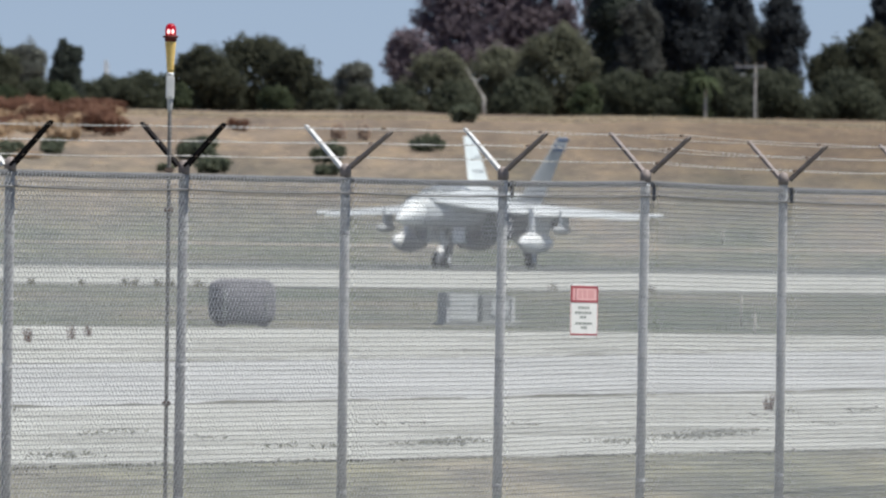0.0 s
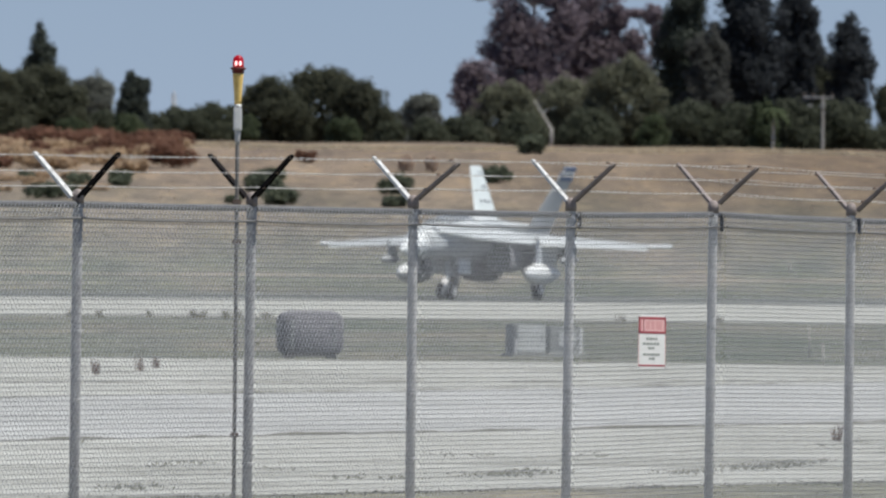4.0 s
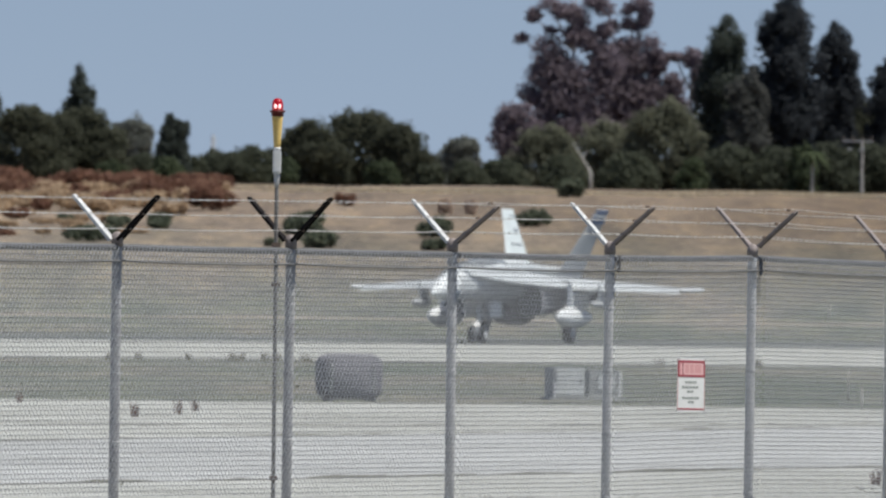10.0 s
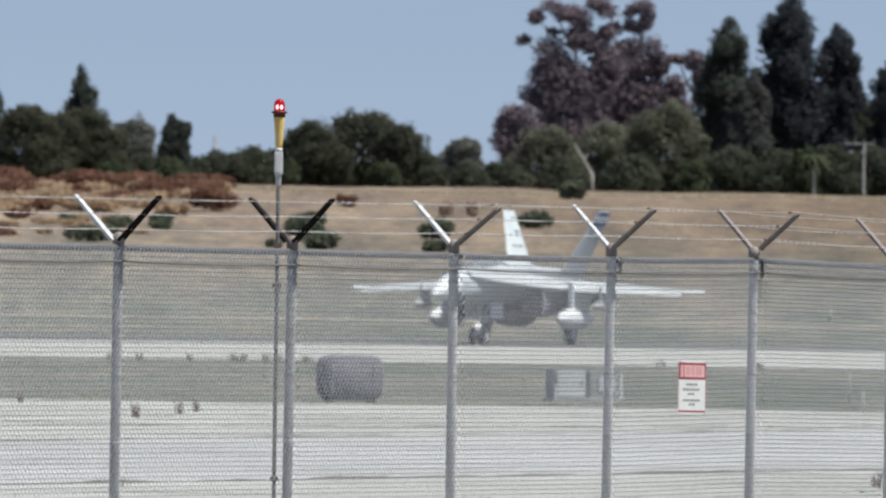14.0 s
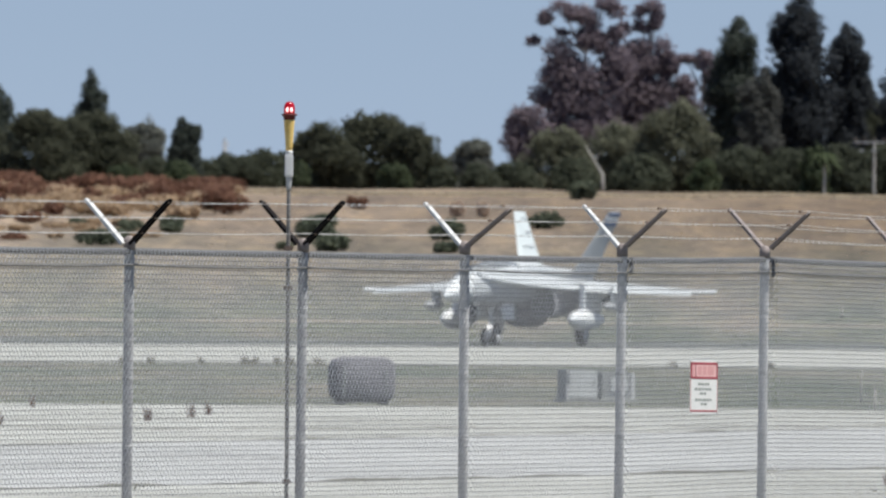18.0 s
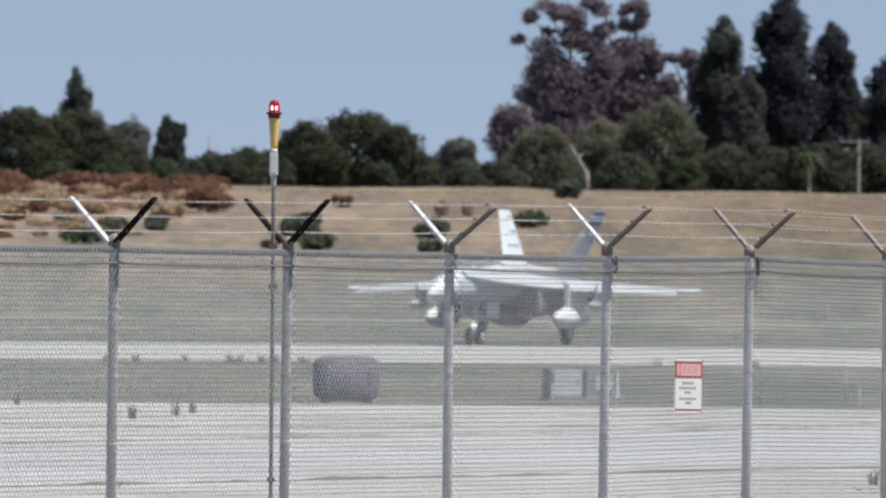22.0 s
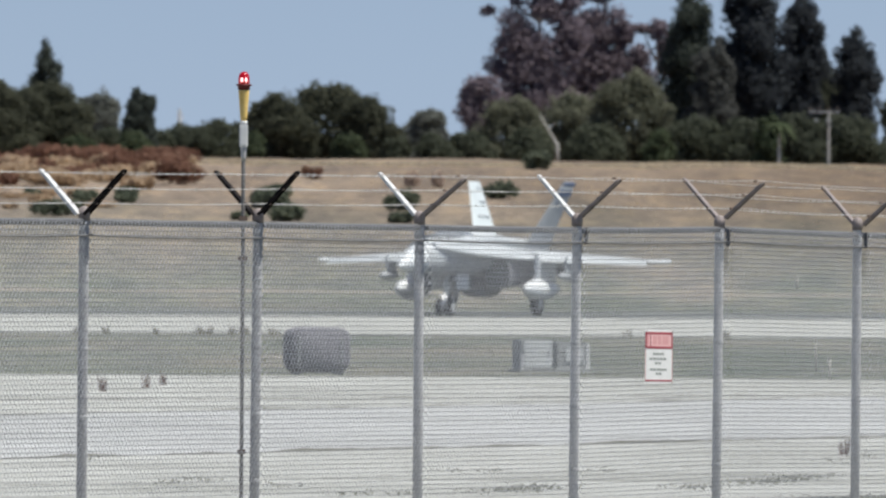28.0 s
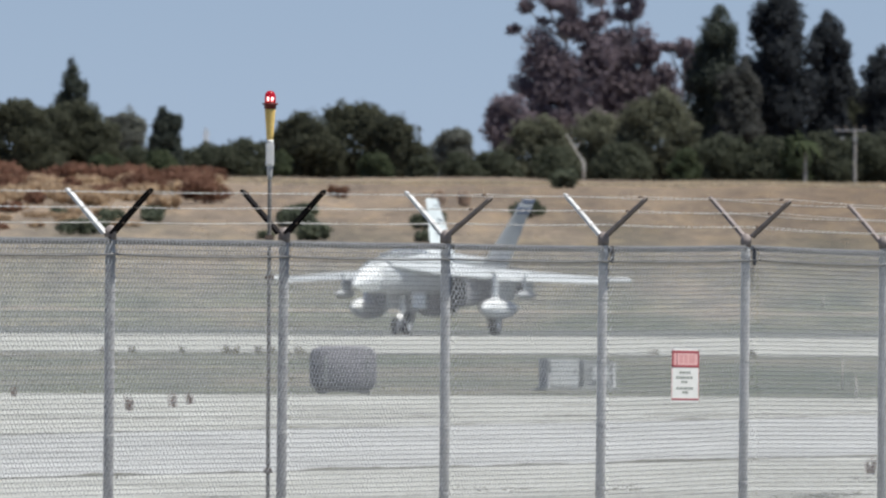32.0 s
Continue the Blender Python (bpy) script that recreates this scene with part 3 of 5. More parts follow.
                for da in (0, 1.4):
                    d = Vector((0.006, math.cos(a + da) * 0.013, math.sin(a + da) * 0.013))
                    c = Vector((u, y, z - sag + arm_drop(u / BAY)))
                    tube([c - d, c + d], [0.001, 0.001], 3, bm)
                u += 0.125
            part("barbed_strand", bm, M_STRAND, fence, "barbed wire strand")
    return fence


build_fence()


def on_fence(u, w, z):
    """A place by metres along the fence, off it towards the camera, and above its foot."""
    return FENCE @ Vector((u, -w, z))


def build_sign():
    """A warning board wired to the mesh: faded red heading, lettering too small to read."""
    m = FENCE @ Matrix.Translation((10.67, -0.045, 1.512)) @ pose(0, 0, 0, 0, 0.6, 0)
    sign = empty("warning_sign", m)
    tagged(sign, "white metal warning sign with faded red heading, wired to the fence", "sign")
    w, h = 0.287, 0.196
    part("board", block((-w, -0.002, -h), (w, 0.0, h), 0.0008), M_WHITE, sign)

    def bar(name, x0, x1, z0, z1, mat, proud=0.0012):
        part(name, block((x0, -0.0024 - proud, z0), (x1, -0.0024, z1)), mat, sign)
    # heading panel with a darker rim
    bar("heading_panel", -w + 0.02, w - 0.014, h - 0.125, h - 0.022, M_PINK)
    for x0, x1, z0, z1 in ((-w + 0.004, w - 0.004, h - 0.034, h - 0.016), (-w + 0.004, w - 0.004, h - 0.136, h - 0.12), (-w + 0.004, -w + 0.04, h - 0.136, h - 0.016), (w - 0.036, w - 0.004, h - 0.136, h - 0.016)):
        bar("heading_rim", x0, x1, z0, z1, M_RED, 0.002)
    bar("heading_divider", -w + 0.1, -w + 0.118, h - 0.125, h - 0.026, M_RED, 0.002)
    bar("heading_bar", -w + 0.05, -w + 0.07, h - 0.115, h - 0.04, M_FADED, 0.0018)
    for x0, x1 in ((-0.13, -0.05), (-0.03, 0.05), (0.07, 0.2)):
        bar("heading_bar", x0, x1, h - 0.108, h - 0.045, M_FADED, 0.0014)
    for x0, x1, z in ((-0.12, 0.11, 0.022), (-0.19, 0.17, -0.014), (-0.08, 0.07, -0.046), (-0.18, 0.16, -0.092), (-0.06, 0.06, -0.122)):
        x = x0
        while x < x1 - 0.02:
            x2 = min(x1, x + random.uniform(0.03, 0.075))
            bar("lettering_bar", x, x2, z - 0.0085, z + 0.0085, M_INK)
            x = x2 + 0.014
    for xa in (-w + 0.006, w - 0.014):
        bar("edge_stripe", xa, xa + 0.008, -h + 0.018, h - 0.134, M_FADED)
    bar("foot_stripe", -w + 0.01, w - 0.008, -h + 0.018, -h + 0.03, M_RED)
    for x in (-w + 0.02, w - 0.02):
        for z in (-h + 0.008, h - 0.01):
            part("wire_tie", tube([(x, -0.006, z - 0.008), (x, -0.009, z), (x, -0.006, z + 0.008)], 0.002, 5), M_GALV, sign)


build_sign()


M_BASE = material("dark_red_casting", (0.08, 0.012, 0.012), (0.16, 0.03, 0.03), 0.5, 0, 20, 90, 0.1)


def build_beacon():
    """The red obstruction light on a thin pipe clamped to the fence."""
    x, y, _ = on_fence(1 * BAY - 0.103, -0.065, 0)
    b = empty("obstruction_light", pose(x - 0.0095, y, -0.208))
    tagged(b, "lit red obstruction light on a slim pole beside the fence", "beacon light")
    part("pole", turned(((0.0135, -0.2), (0.0135, 2.92), (0.0125, 2.93)), 12), M_POLE, b, smooth=True)
    part("coupling", turned(((0.014, 2.87), (0.017, 2.9), (0.021, 2.95), (0.022, 2.962)), 14), M_GALV, b, smooth=True)
    box = part("junction_box", block((-0.029, -0.028, 2.962), (0.029, 0.028, 3.122), 0.007), M_WHITE, b, "pale grey junction box")
    part("box_cover", block((-0.023, -0.0335, 2.978), (0.023, -0.0285, 3.106), 0.003), M_WHITE, box)
    part("neck", turned(((0.022, 3.12), (0.027, 3.127), (0.024, 3.142)), 14), M_ARM, b, smooth=True)
    part("cone", turned(((0.022, 3.14), (0.024, 3.17), (0.029, 3.24), (0.035, 3.32), (0.038, 3.345), (0.035, 3.35)), 18), M_YELLOW, b, "yellow painted cone", smooth=True)
    part("lamp_base", turned(((0.034, 3.35), (0.041, 3.354), (0.041, 3.374), (0.053, 3.379), (0.053, 3.388), (0.039, 3.392)), 18), M_BASE, b, "dark red lamp base", smooth=True)
    lens = part("lens", turned(((0.036, 3.39), (0.038, 3.398), (0.038, 3.43), (0.034, 3.452), (0.023, 3.467), (0.007, 3.473)), 20), M_LENS, b, "glowing red glass dome", smooth=True)
    for dx in (-0.014, 0.014):
        part("bulb", turned(((0.004, 3.402), (0.0085, 3.408), (0.0095, 3.42), (0.0055, 3.43), (0.002, 3.433)), 10), M_BULB, lens, "lit lamp", smooth=True).location = (dx, -0.035, 0)
    for z in (0.9, 2.2, 2.47):
        part("pole_clamp", block((-0.03, -0.024, z), (0.03, 0.024, z + 0.03), 0.004), M_RUST, b)


build_beacon()


# ---- boxes on the airfield ----
def build_grey_box():
    """A squat, round-shouldered grey case on short legs."""
    box = empty("equipment_case", pose(-1.57, 234.0, 0.0, 0, 0, 12))
    tagged(box, "dull grey round-shouldered equipment case on short legs", "equipment box")
    bm = bmesh.new()
    rows = []
    for y, s in ((-0.3, 0.9), (-0.27, 0.97), (-0.2, 1), (0.2, 1), (0.27, 0.97), (0.3, 0.9)):
        ring = []
        for k in range(24):
            a = 2 * math.pi * k / 24
            c, d = math.cos(a), math.sin(a)
            ring.append((0.54 * s * math.copysign(abs(c) ** 0.42, c), y, 0.42 + 0.385 * s * math.copysign(abs(d) ** 0.42, d)))
        rows.append(ring)
    part("body", rings(rows, 24, bm), M_BOX, box, smooth=True)
    for x in (-0.36, 0.36):
        part("lid_strap", tube([(x, -0.305, 0.14), (x, -0.31, 0.6), (x, -0.25, 0.775), (x, 0, 0.8), (x, 0.28, 0.74)], 0.012, 6), M_INK, box)
        for y in (-0.2, 0.2):
            part("leg", block((x - 0.05, y - 0.04, 0), (x + 0.05, y + 0.04, 0.1), 0.01), M_BOX, box)


def build_cabinet():
    cab = empty("electrical_cabinet", pose(2.13, 242.5, 0.0, 0, 0, 22))
    tagged(cab, "pale grey metal electrical cabinet on a low slab", "cabinet")
    # the body's enamel is darker than the door's to imitate its shaded side
    part("body", block((-0.3, -0.2, 0.05), (0.3, 0.2, 0.56), 0.012), M_CABINET_SIDE, cab)
    door = part("door", block((-0.24, -0.222, 0.08), (0.285, -0.2, 0.54), 0.006), M_CABINET, cab, "pale front door")
    part("handle", block((0.2, -0.24, 0.28), (0.225, -0.222, 0.38), 0.003), M_GALV, door)
    part("side_post", block((-0.3, -0.25, 0.0), (-0.265, -0.215, 0.3), 0.004), M_WHITE, cab)
    part("slab", block((-0.36, -0.26, 0), (0.4, 0.26, 0.05), 0.01), M_CONCRETE, cab)
    two = empty("relay_box", pose(2.76, 242.9, 0.0, 0, 0, 22))
    tagged(two, "dull grey relay box with a white edge post", "equipment box")
    part("body", block((-0.28, -0.16, 0.06), (0.26, 0.16, 0.53), 0.012), M_CABINET_SIDE, two)
    part("cover", block((-0.12, -0.178, 0.18), (0.2, -0.16, 0.44), 0.005), M_CABINET, two)
    part("edge_post", block((0.27, -0.17, 0.0), (0.33, -0.1, 0.5), 0.004), M_WHITE, two)
    part("slab", block((-0.34, -0.22, 0), (0.36, 0.22, 0.06), 0.01), M_CONCRETE, two)


build_grey_box()
build_cabinet()


# ---- the jet ----
JET_TURN = -16.5
JET_REST = (2.80, 458.0)


def plate(outline, thick, bm=None):
    """A thin aerofoil slab: outline of (x, y, z) corners root to tip, thinning outwards and to both edges."""
    bm = bm or bmesh.new()
    (rx, ry0, rz), (tx, ty0, tz), (_, ty1, tb), (_, ry1, rb) = outline
    rows = []
    for f in (0, 0.5, 1.0):
        x, y0, y1, z = rx + (tx - rx) * f, ry0 + (ty0 - ry0) * f, ry1 + (ty1 - ry1) * f, rz + (tz - rz) * f
        e = rb + (tb - rb) * f - z
        h = thick * (1 - 0.6 * f) / 2
        c = y1 - y0
        rows.append([(x, y0, z), (x, y0 + 0.12 * c, z + 0.12 * e + h * 0.7), (x, y0 + 0.4 * c, z + 0.4 * e + h), (x, y0 + 0.8 * c, z + 0.8 * e + h * 0.5), (x, y1, z + e),
                     (x, y0 + 0.8 * c, z + 0.8 * e - h * 0.4), (x, y0 + 0.4 * c, z + 0.4 * e - h * 0.8), (x, y0 + 0.12 * c, z + 0.12 * e - h * 0.6)])
    return rings(rows, 8, bm)


# Intake paint is darkened to stand in for shade under the wing roots.
M_JET_LOW = material("shaded_grey_paint", (0.22, 0.222, 0.232), (0.3, 0.305, 0.315), 0.6, 0, 0.8, 10, 0.04)


def build_jet():
    jet = empty("fighter_jet", pose(*JET_REST, 0.03, 0, 0, JET_TURN))
    tagged(jet, "light grey twin-tailed fighter jet with drop tanks, gear down", "aircraft")
    S = -11.2   # the nose lies this far ahead of the wing tips
    body = [(1.9, 1.81, 0.455, 0.445), (3.5, 1.91, 0.58, 0.58), (5.0, 1.96, 0.66, 0.66), (6.6, 1.99, 0.76, 0.7), (8.2, 1.9, 1.05, 0.6),
            (10.5, 1.78, 1.3, 0.46), (13.0, 1.72, 1.26, 0.4), (15.0, 1.72, 1.1, 0.38), (16.0, 1.75, 0.98, 0.38)]
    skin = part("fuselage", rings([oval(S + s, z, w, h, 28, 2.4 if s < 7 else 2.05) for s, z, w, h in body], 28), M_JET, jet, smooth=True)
    skin.data.materials.append(M_JET_TOP)   # upper half painted paler to look sunlit, lower half darker as in shade
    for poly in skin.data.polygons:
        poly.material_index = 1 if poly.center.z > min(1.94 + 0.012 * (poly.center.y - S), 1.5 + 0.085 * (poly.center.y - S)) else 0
    part("nose_cone", rings([oval(S + s, z, w, h, 20, 2.0) for s, z, w, h in ((0.0, 1.6, 0.015, 0.015), (0.25, 1.63, 0.11, 0.11), (0.6, 1.68, 0.22, 0.215), (0.9, 1.72, 0.292, 0.282), (1.4, 1.765, 0.38, 0.37), (1.9, 1.81, 0.457, 0.447))], 20), M_RADOME, jet, "pale radome", smooth=True)
    part("pitot_probe", tube([(0.3, S + 1.2, 1.7), (0.36, S + 0.8, 1.66)], 0.015, 6), M_JET_DARK, jet)
    can = [(3.0, 2.22, 0.1, 0.06), (3.5, 2.26, 0.34, 0.24), (4.3, 2.3, 0.44, 0.38), (5.4, 2.34, 0.47, 0.47), (6.5, 2.36, 0.46, 0.47), (7.4, 2.38, 0.42, 0.38), (8.1, 2.38, 0.34, 0.26)]
    canopy = part("canopy", rings([oval(S + s, z, w, h, 20, 2.0) for s, z, w, h in can], 20), M_CANOPY, jet, "dark tinted bubble canopy", smooth=True)
    bow = [(0.44 * math.cos(a), S + 4.0, 2.29 + 0.35 * math.sin(a)) for a in [math.pi * k / 10 for k in range(11)]]
    part("canopy_bow", tube(bow, 0.03, 6), M_JET_TOP, canopy)
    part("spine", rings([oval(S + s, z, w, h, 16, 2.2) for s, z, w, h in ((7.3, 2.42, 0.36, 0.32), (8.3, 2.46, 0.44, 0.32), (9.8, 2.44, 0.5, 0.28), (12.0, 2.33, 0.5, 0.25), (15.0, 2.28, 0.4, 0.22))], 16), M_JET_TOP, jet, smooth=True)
    for side in (-1, 1):
        x = lambda v: side * v
        lex = bmesh.new()
        edge = ((2.7, 0.5, 2.24), (3.4, 0.7, 2.17), (4.4, 0.88, 2.1), (5.4, 1.03, 2.03), (6.5, 1.2, 1.98), (7.5, 1.5, 1.92), (8.4, 1.95, 1.86), (9.2, 2.1, 1.96))   # it droops from the body to its sharp edge
        rings([[(x(0.3), S + s, 2.4), (x(0.55 * a + 0.14), S + s, 0.42 * z + 1.39), (x(a), S + s, z), (x(a), S + s, z - 0.05), (x(0.3), S + s, 2.2)] for s, a, z in edge], 5, lex)
        part("leading_edge_extension", lex, M_JET_TOP, jet)
        wing = part("wing", plate(((x(1.2), S + 8.7, 2.1), (x(5.5), S + 10.35, 1.81), (x(5.5), S + 11.85, 1.81), (x(1.2), S + 12.0, 2.1)), 0.2), M_JET_TOP, jet, smooth=False)
        part("leading_edge_flap", plate(((x(2.05), S + 8.5, 1.8), (x(5.45), S + 9.93, 1.66), (x(5.45), S + 10.5, 1.835), (x(2.05), S + 9.25, 2.1)), 0.1), M_JET_TOP, wing)
        part("flap", plate(((x(1.3), S + 11.85, 2.09), (x(3.4), S + 11.8, 1.97), (x(3.4), S + 12.45, 1.8), (x(1.3), S + 12.75, 1.85)), 0.1), M_JET, wing)
        part("aileron", plate(((x(3.5), S + 11.8, 1.96), (x(5.3), S + 11.75, 1.825), (x(5.3), S + 12.25, 1.775), (x(3.5), S + 12.4, 1.9)), 0.07), M_JET, wing)
        part("tip_rail", rings([oval(S + s, 1.8, w, w, 10, 2.0, x(5.6)) for s, w in ((9.5, 0.015), (9.8, 0.07), (12.2, 0.075), (12.5, 0.04))], 10), M_JET_WHITE, wing, smooth=True)
        # pylons, tank and outboard store
        part("pylon", block((x(2.17) - 0.08, S + 8.5, 1.15), (x(2.17) + 0.08, S + 10.6, 2.0), 0.03), M_JET_WHITE, jet)
        tank = [(7.15, 0.02), (7.4, 0.16), (7.9, 0.29), (8.4, 0.345), (9.2, 0.345), (10.1, 0.27), (10.8, 0.14), (11.2, 0.03)]
        part("drop_tank", rings([oval(S + s, 0.86, w, w, 20, 2.0, x(2.17)) for s, w in tank], 20), M_JET_WHITE, jet, "white cigar-shaped drop tank", smooth=True)
        store = part("outboard_pylon", block((x(3.05) - 0.03, S + 8.9, 1.35), (x(3.05) + 0.03, S + 9.9, 1.95), 0.015), M_JET_TOP, jet)
        part("practice_rack", rings([oval(S + s, 1.3, w, w, 12, 2.0, x(3.05)) for s, w in ((8.1, 0.02), (8.35, 0.1), (8.7, 0.14), (9.6, 0.14), (10.2, 0.05))], 12), M_JET, store, smooth=True)
        # tail fin: a plate swung up and canted outwards
        fin = plate(((0, 0.0, 0), (2.56, 2.15, 0), (2.56, 3.5, 0), (0, 3.2, 0)), 0.14)
        cant = Matrix.Translation((x(0.75), S + 11.4, 2.02)) @ Matrix.Rotation(math.radians(-90 + 20.5 * side), 4, "Y")
        bmesh.ops.transform(fin, matrix=cant, verts=fin.verts)
        # Light is painted in: the sunlit fin gets paler paint, the shaded one greyer.
        fin_ob = part("tail_fin", fin, M_FIN_PALE if side < 0 else M_JET_FIN, jet, "pale tail fin with grey markings" if side < 0 else "grey tail fin with a blue tip band")
        for u0, u1, f0, f1, mat in (((1.29, 1.34, 0.3, 0.48, M_JET_FIN), (1.29, 1.34, 0.56, 0.82, M_JET_FIN), (1.81, 1.85, 0.55, 0.9, M_JET_FIN), (2.31, 2.34, 0.5, 0.9, M_JET_TOP)) if side < 0 else ((2.06, 2.27, 0.1, 0.95, M_BLUE), (2.29, 2.38, 0.1, 0.9, M_JET_WHITE), (2.41, 2.53, 0.1, 0.95, M_BLUE))):
            mark = bmesh.new()
            u = (u0 + u1) / 2 / 2.56
            y0, y1 = 2.15 * u, 3.2 + 0.3 * u
            block((u0, y0 + f0 * (y1 - y0), -0.085 + 0.03 * u), (u1, y0 + f1 * (y1 - y0), 0.085 - 0.03 * u), 0, mark)
            bmesh.ops.transform(mark, matrix=cant, verts=mark.verts)
            part("tail_marking", mark, mat, fin_ob)
        part("stabilator", plate(((x(1.0), S + 14.0, 1.8), (x(3.25), S + 15.6, 1.76), (x(3.25), S + 16.7, 1.7), (x(1.0), S + 16.3, 1.74)), 0.12), M_JET, jet)
        noz = rings([oval(S + s, 1.76, w, w, 18, 2.0, x(0.52)) for s, w in ((15.8, 0.47), (16.4, 0.46), (17.0, 0.36), (16.95, 0.32), (16.3, 0.36))], 18)
        part("nozzle", noz, M_TITAN, jet, "burnt metal exhaust nozzle", smooth=True)
        duct = rings([oval(S + s, z, w, h, 18, 3.5, x(c)) for s, z, w, h, c in ((7.5, 1.38, 0.42, 0.48, 1.12), (8.6, 1.38, 0.45, 0.48, 1.08), (10.5, 1.5, 0.44, 0.44, 0.95), (13.0, 1.75, 0.4, 0.4, 0.8))], 18, close=False)
        intake = part("intake", duct, M_JET_LOW, jet, "boxy air intake beside the belly", smooth=True)
        part("intake_throat", rings([oval(S + s, 1.38, 0.4, 0.455, 18, 3.5, x(1.12)) for s in (7.6, 8.0)], 18), M_JET_DARK, intake, "dark intake opening")
        # main gear
        leg = part("main_gear", tube([(x(0.95), S + 11.0, 1.4), (x(1.22), S + 10.95, 0.85), (x(1.32), S + 10.9, 0.38)], [0.1, 0.085, 0.07], 10), M_JET_WHITE, jet, "white main landing-gear leg", smooth=True)
        part("drag_brace", tube([(x(1.0), S + 9.9, 1.3), (x(1.27), S + 10.8, 0.6)], 0.045, 8), M_JET_WHITE, leg)
        part("gear_door", block((x(1.52) - 0.02, S + 10.3, 0.75), (x(1.52) + 0.02, S + 11.5, 1.35), 0.01), M_JET_WHITE, jet)
    part("belly_tank", rings([oval(S + s, 0.92, w, w, 20, 2.0) for s, w in ((6.9, 0.02), (7.3, 0.16), (7.9, 0.28), (8.8, 0.335), (10.4, 0.33), (11.3, 0.2), (11.7, 0.04))], 20), M_JET_DARK, jet, "dark grey drop tank under the belly", smooth=True)
    part("belly_pylon", block((-0.08, S + 8.4, 1.2), (0.08, S + 10.9, 1.5), 0.02), M_JET, jet)
    # nose gear
    leg = part("nose_gear", tube([(0, S + 5.55, 1.5), (0, S + 5.45, 0.95), (0, S + 5.35, 0.3)], [0.09, 0.075, 0.06], 10), M_JET_WHITE, jet, "white nose landing-gear leg", smooth=True)
    part("launch_bar", tube([(-0.05, S + 5.25, 0.5), (0, S + 4.9, 0.32), (0.05, S + 5.25, 0.5)], 0.03, 6), M_JET_WHITE, leg)
    part("drag_brace", tube([(0, S + 6.6, 1.35), (0, S + 5.45, 0.7)], 0.045, 8), M_JET_WHITE, leg)
    part("landing_light", turned(((0.09, -0.05), (0.1, 0.0), (0.06, 0.06)), 14, "y"), M_TAXI, leg, "lit taxi lamp on the nose gear", smooth=True).location = (0.0, S + 5.2, 0.62)
    for dx in (-0.42, 0.42):
        part("nose_gear_door", block((dx - 0.02, S + 5.2, 0.85), (dx + 0.02, S + 6.6, 1.35), 0.01), M_JET_WHITE, jet)
    wheels = []
    for name, xw, yw, r, w in (("nose_wheel", -0.2, S + 5.35, 0.28, 0.17), ("nose_wheel", 0.2, S + 5.35, 0.28, 0.17), ("main_wheel", -1.5, S + 10.9, 0.38, 0.28), ("main_wheel", 1.5, S + 10.9, 0.38, 0.28)):
        bm = bmesh.new()
        rows = []
        for rr, xx in ((0.55, -0.42), (0.86, -0.5), (0.97, -0.36), (1.0, 0), (0.97, 0.36), (0.86, 0.5), (0.55, 0.42)):
            rows.append([(xx * w, r * rr * math.cos(a), r * rr * math.sin(a)) for a in [2 * math.pi * k / 28 for k in range(28)]])
        wheel = part(name, rings(rows, 28, bm, close=True), M_TYRE, jet, "black tyred wheel", smooth=True)
        hub = rings([[(xx * w, r * rr * math.cos(a), r * rr * math.sin(a)) for a in [2 * math.pi * k / 16 for k in range(16)]]
                     for rr, xx in ((0.2, -0.56), (0.3, -0.5), (0.54, -0.46), (0.54, 0.46), (0.3, 0.5), (0.2, 0.56))], 16)
        part("hub", hub, M_JET_WHITE, wheel)
        wheel.location = (xw, yw, r)
        wheels.append((wheel, (xw, yw, r), r))
    return jet, wheels


jet, jet_wheels = build_jet()


# ---- trees, hedges and scrub ----
def foliage(blobs, count, size, seed, fill=0.55, loose=0.45):
    """Many small bent leaf clumps scattered through the outer part of lumpy blobs (x, y, z, rx, ry, rz)."""
    rng = np.random.default_rng(seed)
    vol = np.array([(b[3] * b[4] * b[5]) ** 0.67 for b in blobs])
    pick = rng.choice(len(blobs), count, p=vol / vol.sum())
    b = np.array(blobs)[pick]
    d = rng.normal(size=(count, 3))
    d /= np.linalg.norm(d, axis=1)[:, None]
    lump = 1 + 0.16 * np.sin(d[:, 0] * 7 + pick * 1.7) * np.cos(d[:, 2] * 6 + pick) + 0.12 * np.sin(d[:, 2] * 13 + d[:, 0] * 9 + pick * 2.3)
    rad = (rng.uniform(fill, 1.0, count) ** 0.6) * lump
    c = b[:, :3] + d * b[:, 3:] * rad[:, None]
    n = d + rng.normal(size=(count, 3)) * loose   # leaves lie mostly along the clump's skin
    n /= np.linalg.norm(n, axis=1)[:, None]
    u = np.cross(n, rng.normal(size=(count, 3)))
    u /= np.linalg.norm(u, axis=1)[:, None]
    v = np.cross(n, u)
    s = size * rng.uniform(0.5, 1.3, count)[:, None]
    p = np.stack([c - u * s, c - v * s * 0.55 + n * s * 0.15, c + u * s, c + v * s * 0.55 + n * s * 0.15], 1).reshape(-1, 3)
    q = np.arange(count)[:, None] * 4
    f = np.concatenate([q + np.array([[0, 1, 2]]), q + np.array([[0, 2, 3]])])
    return p.tolist(), f.tolist()


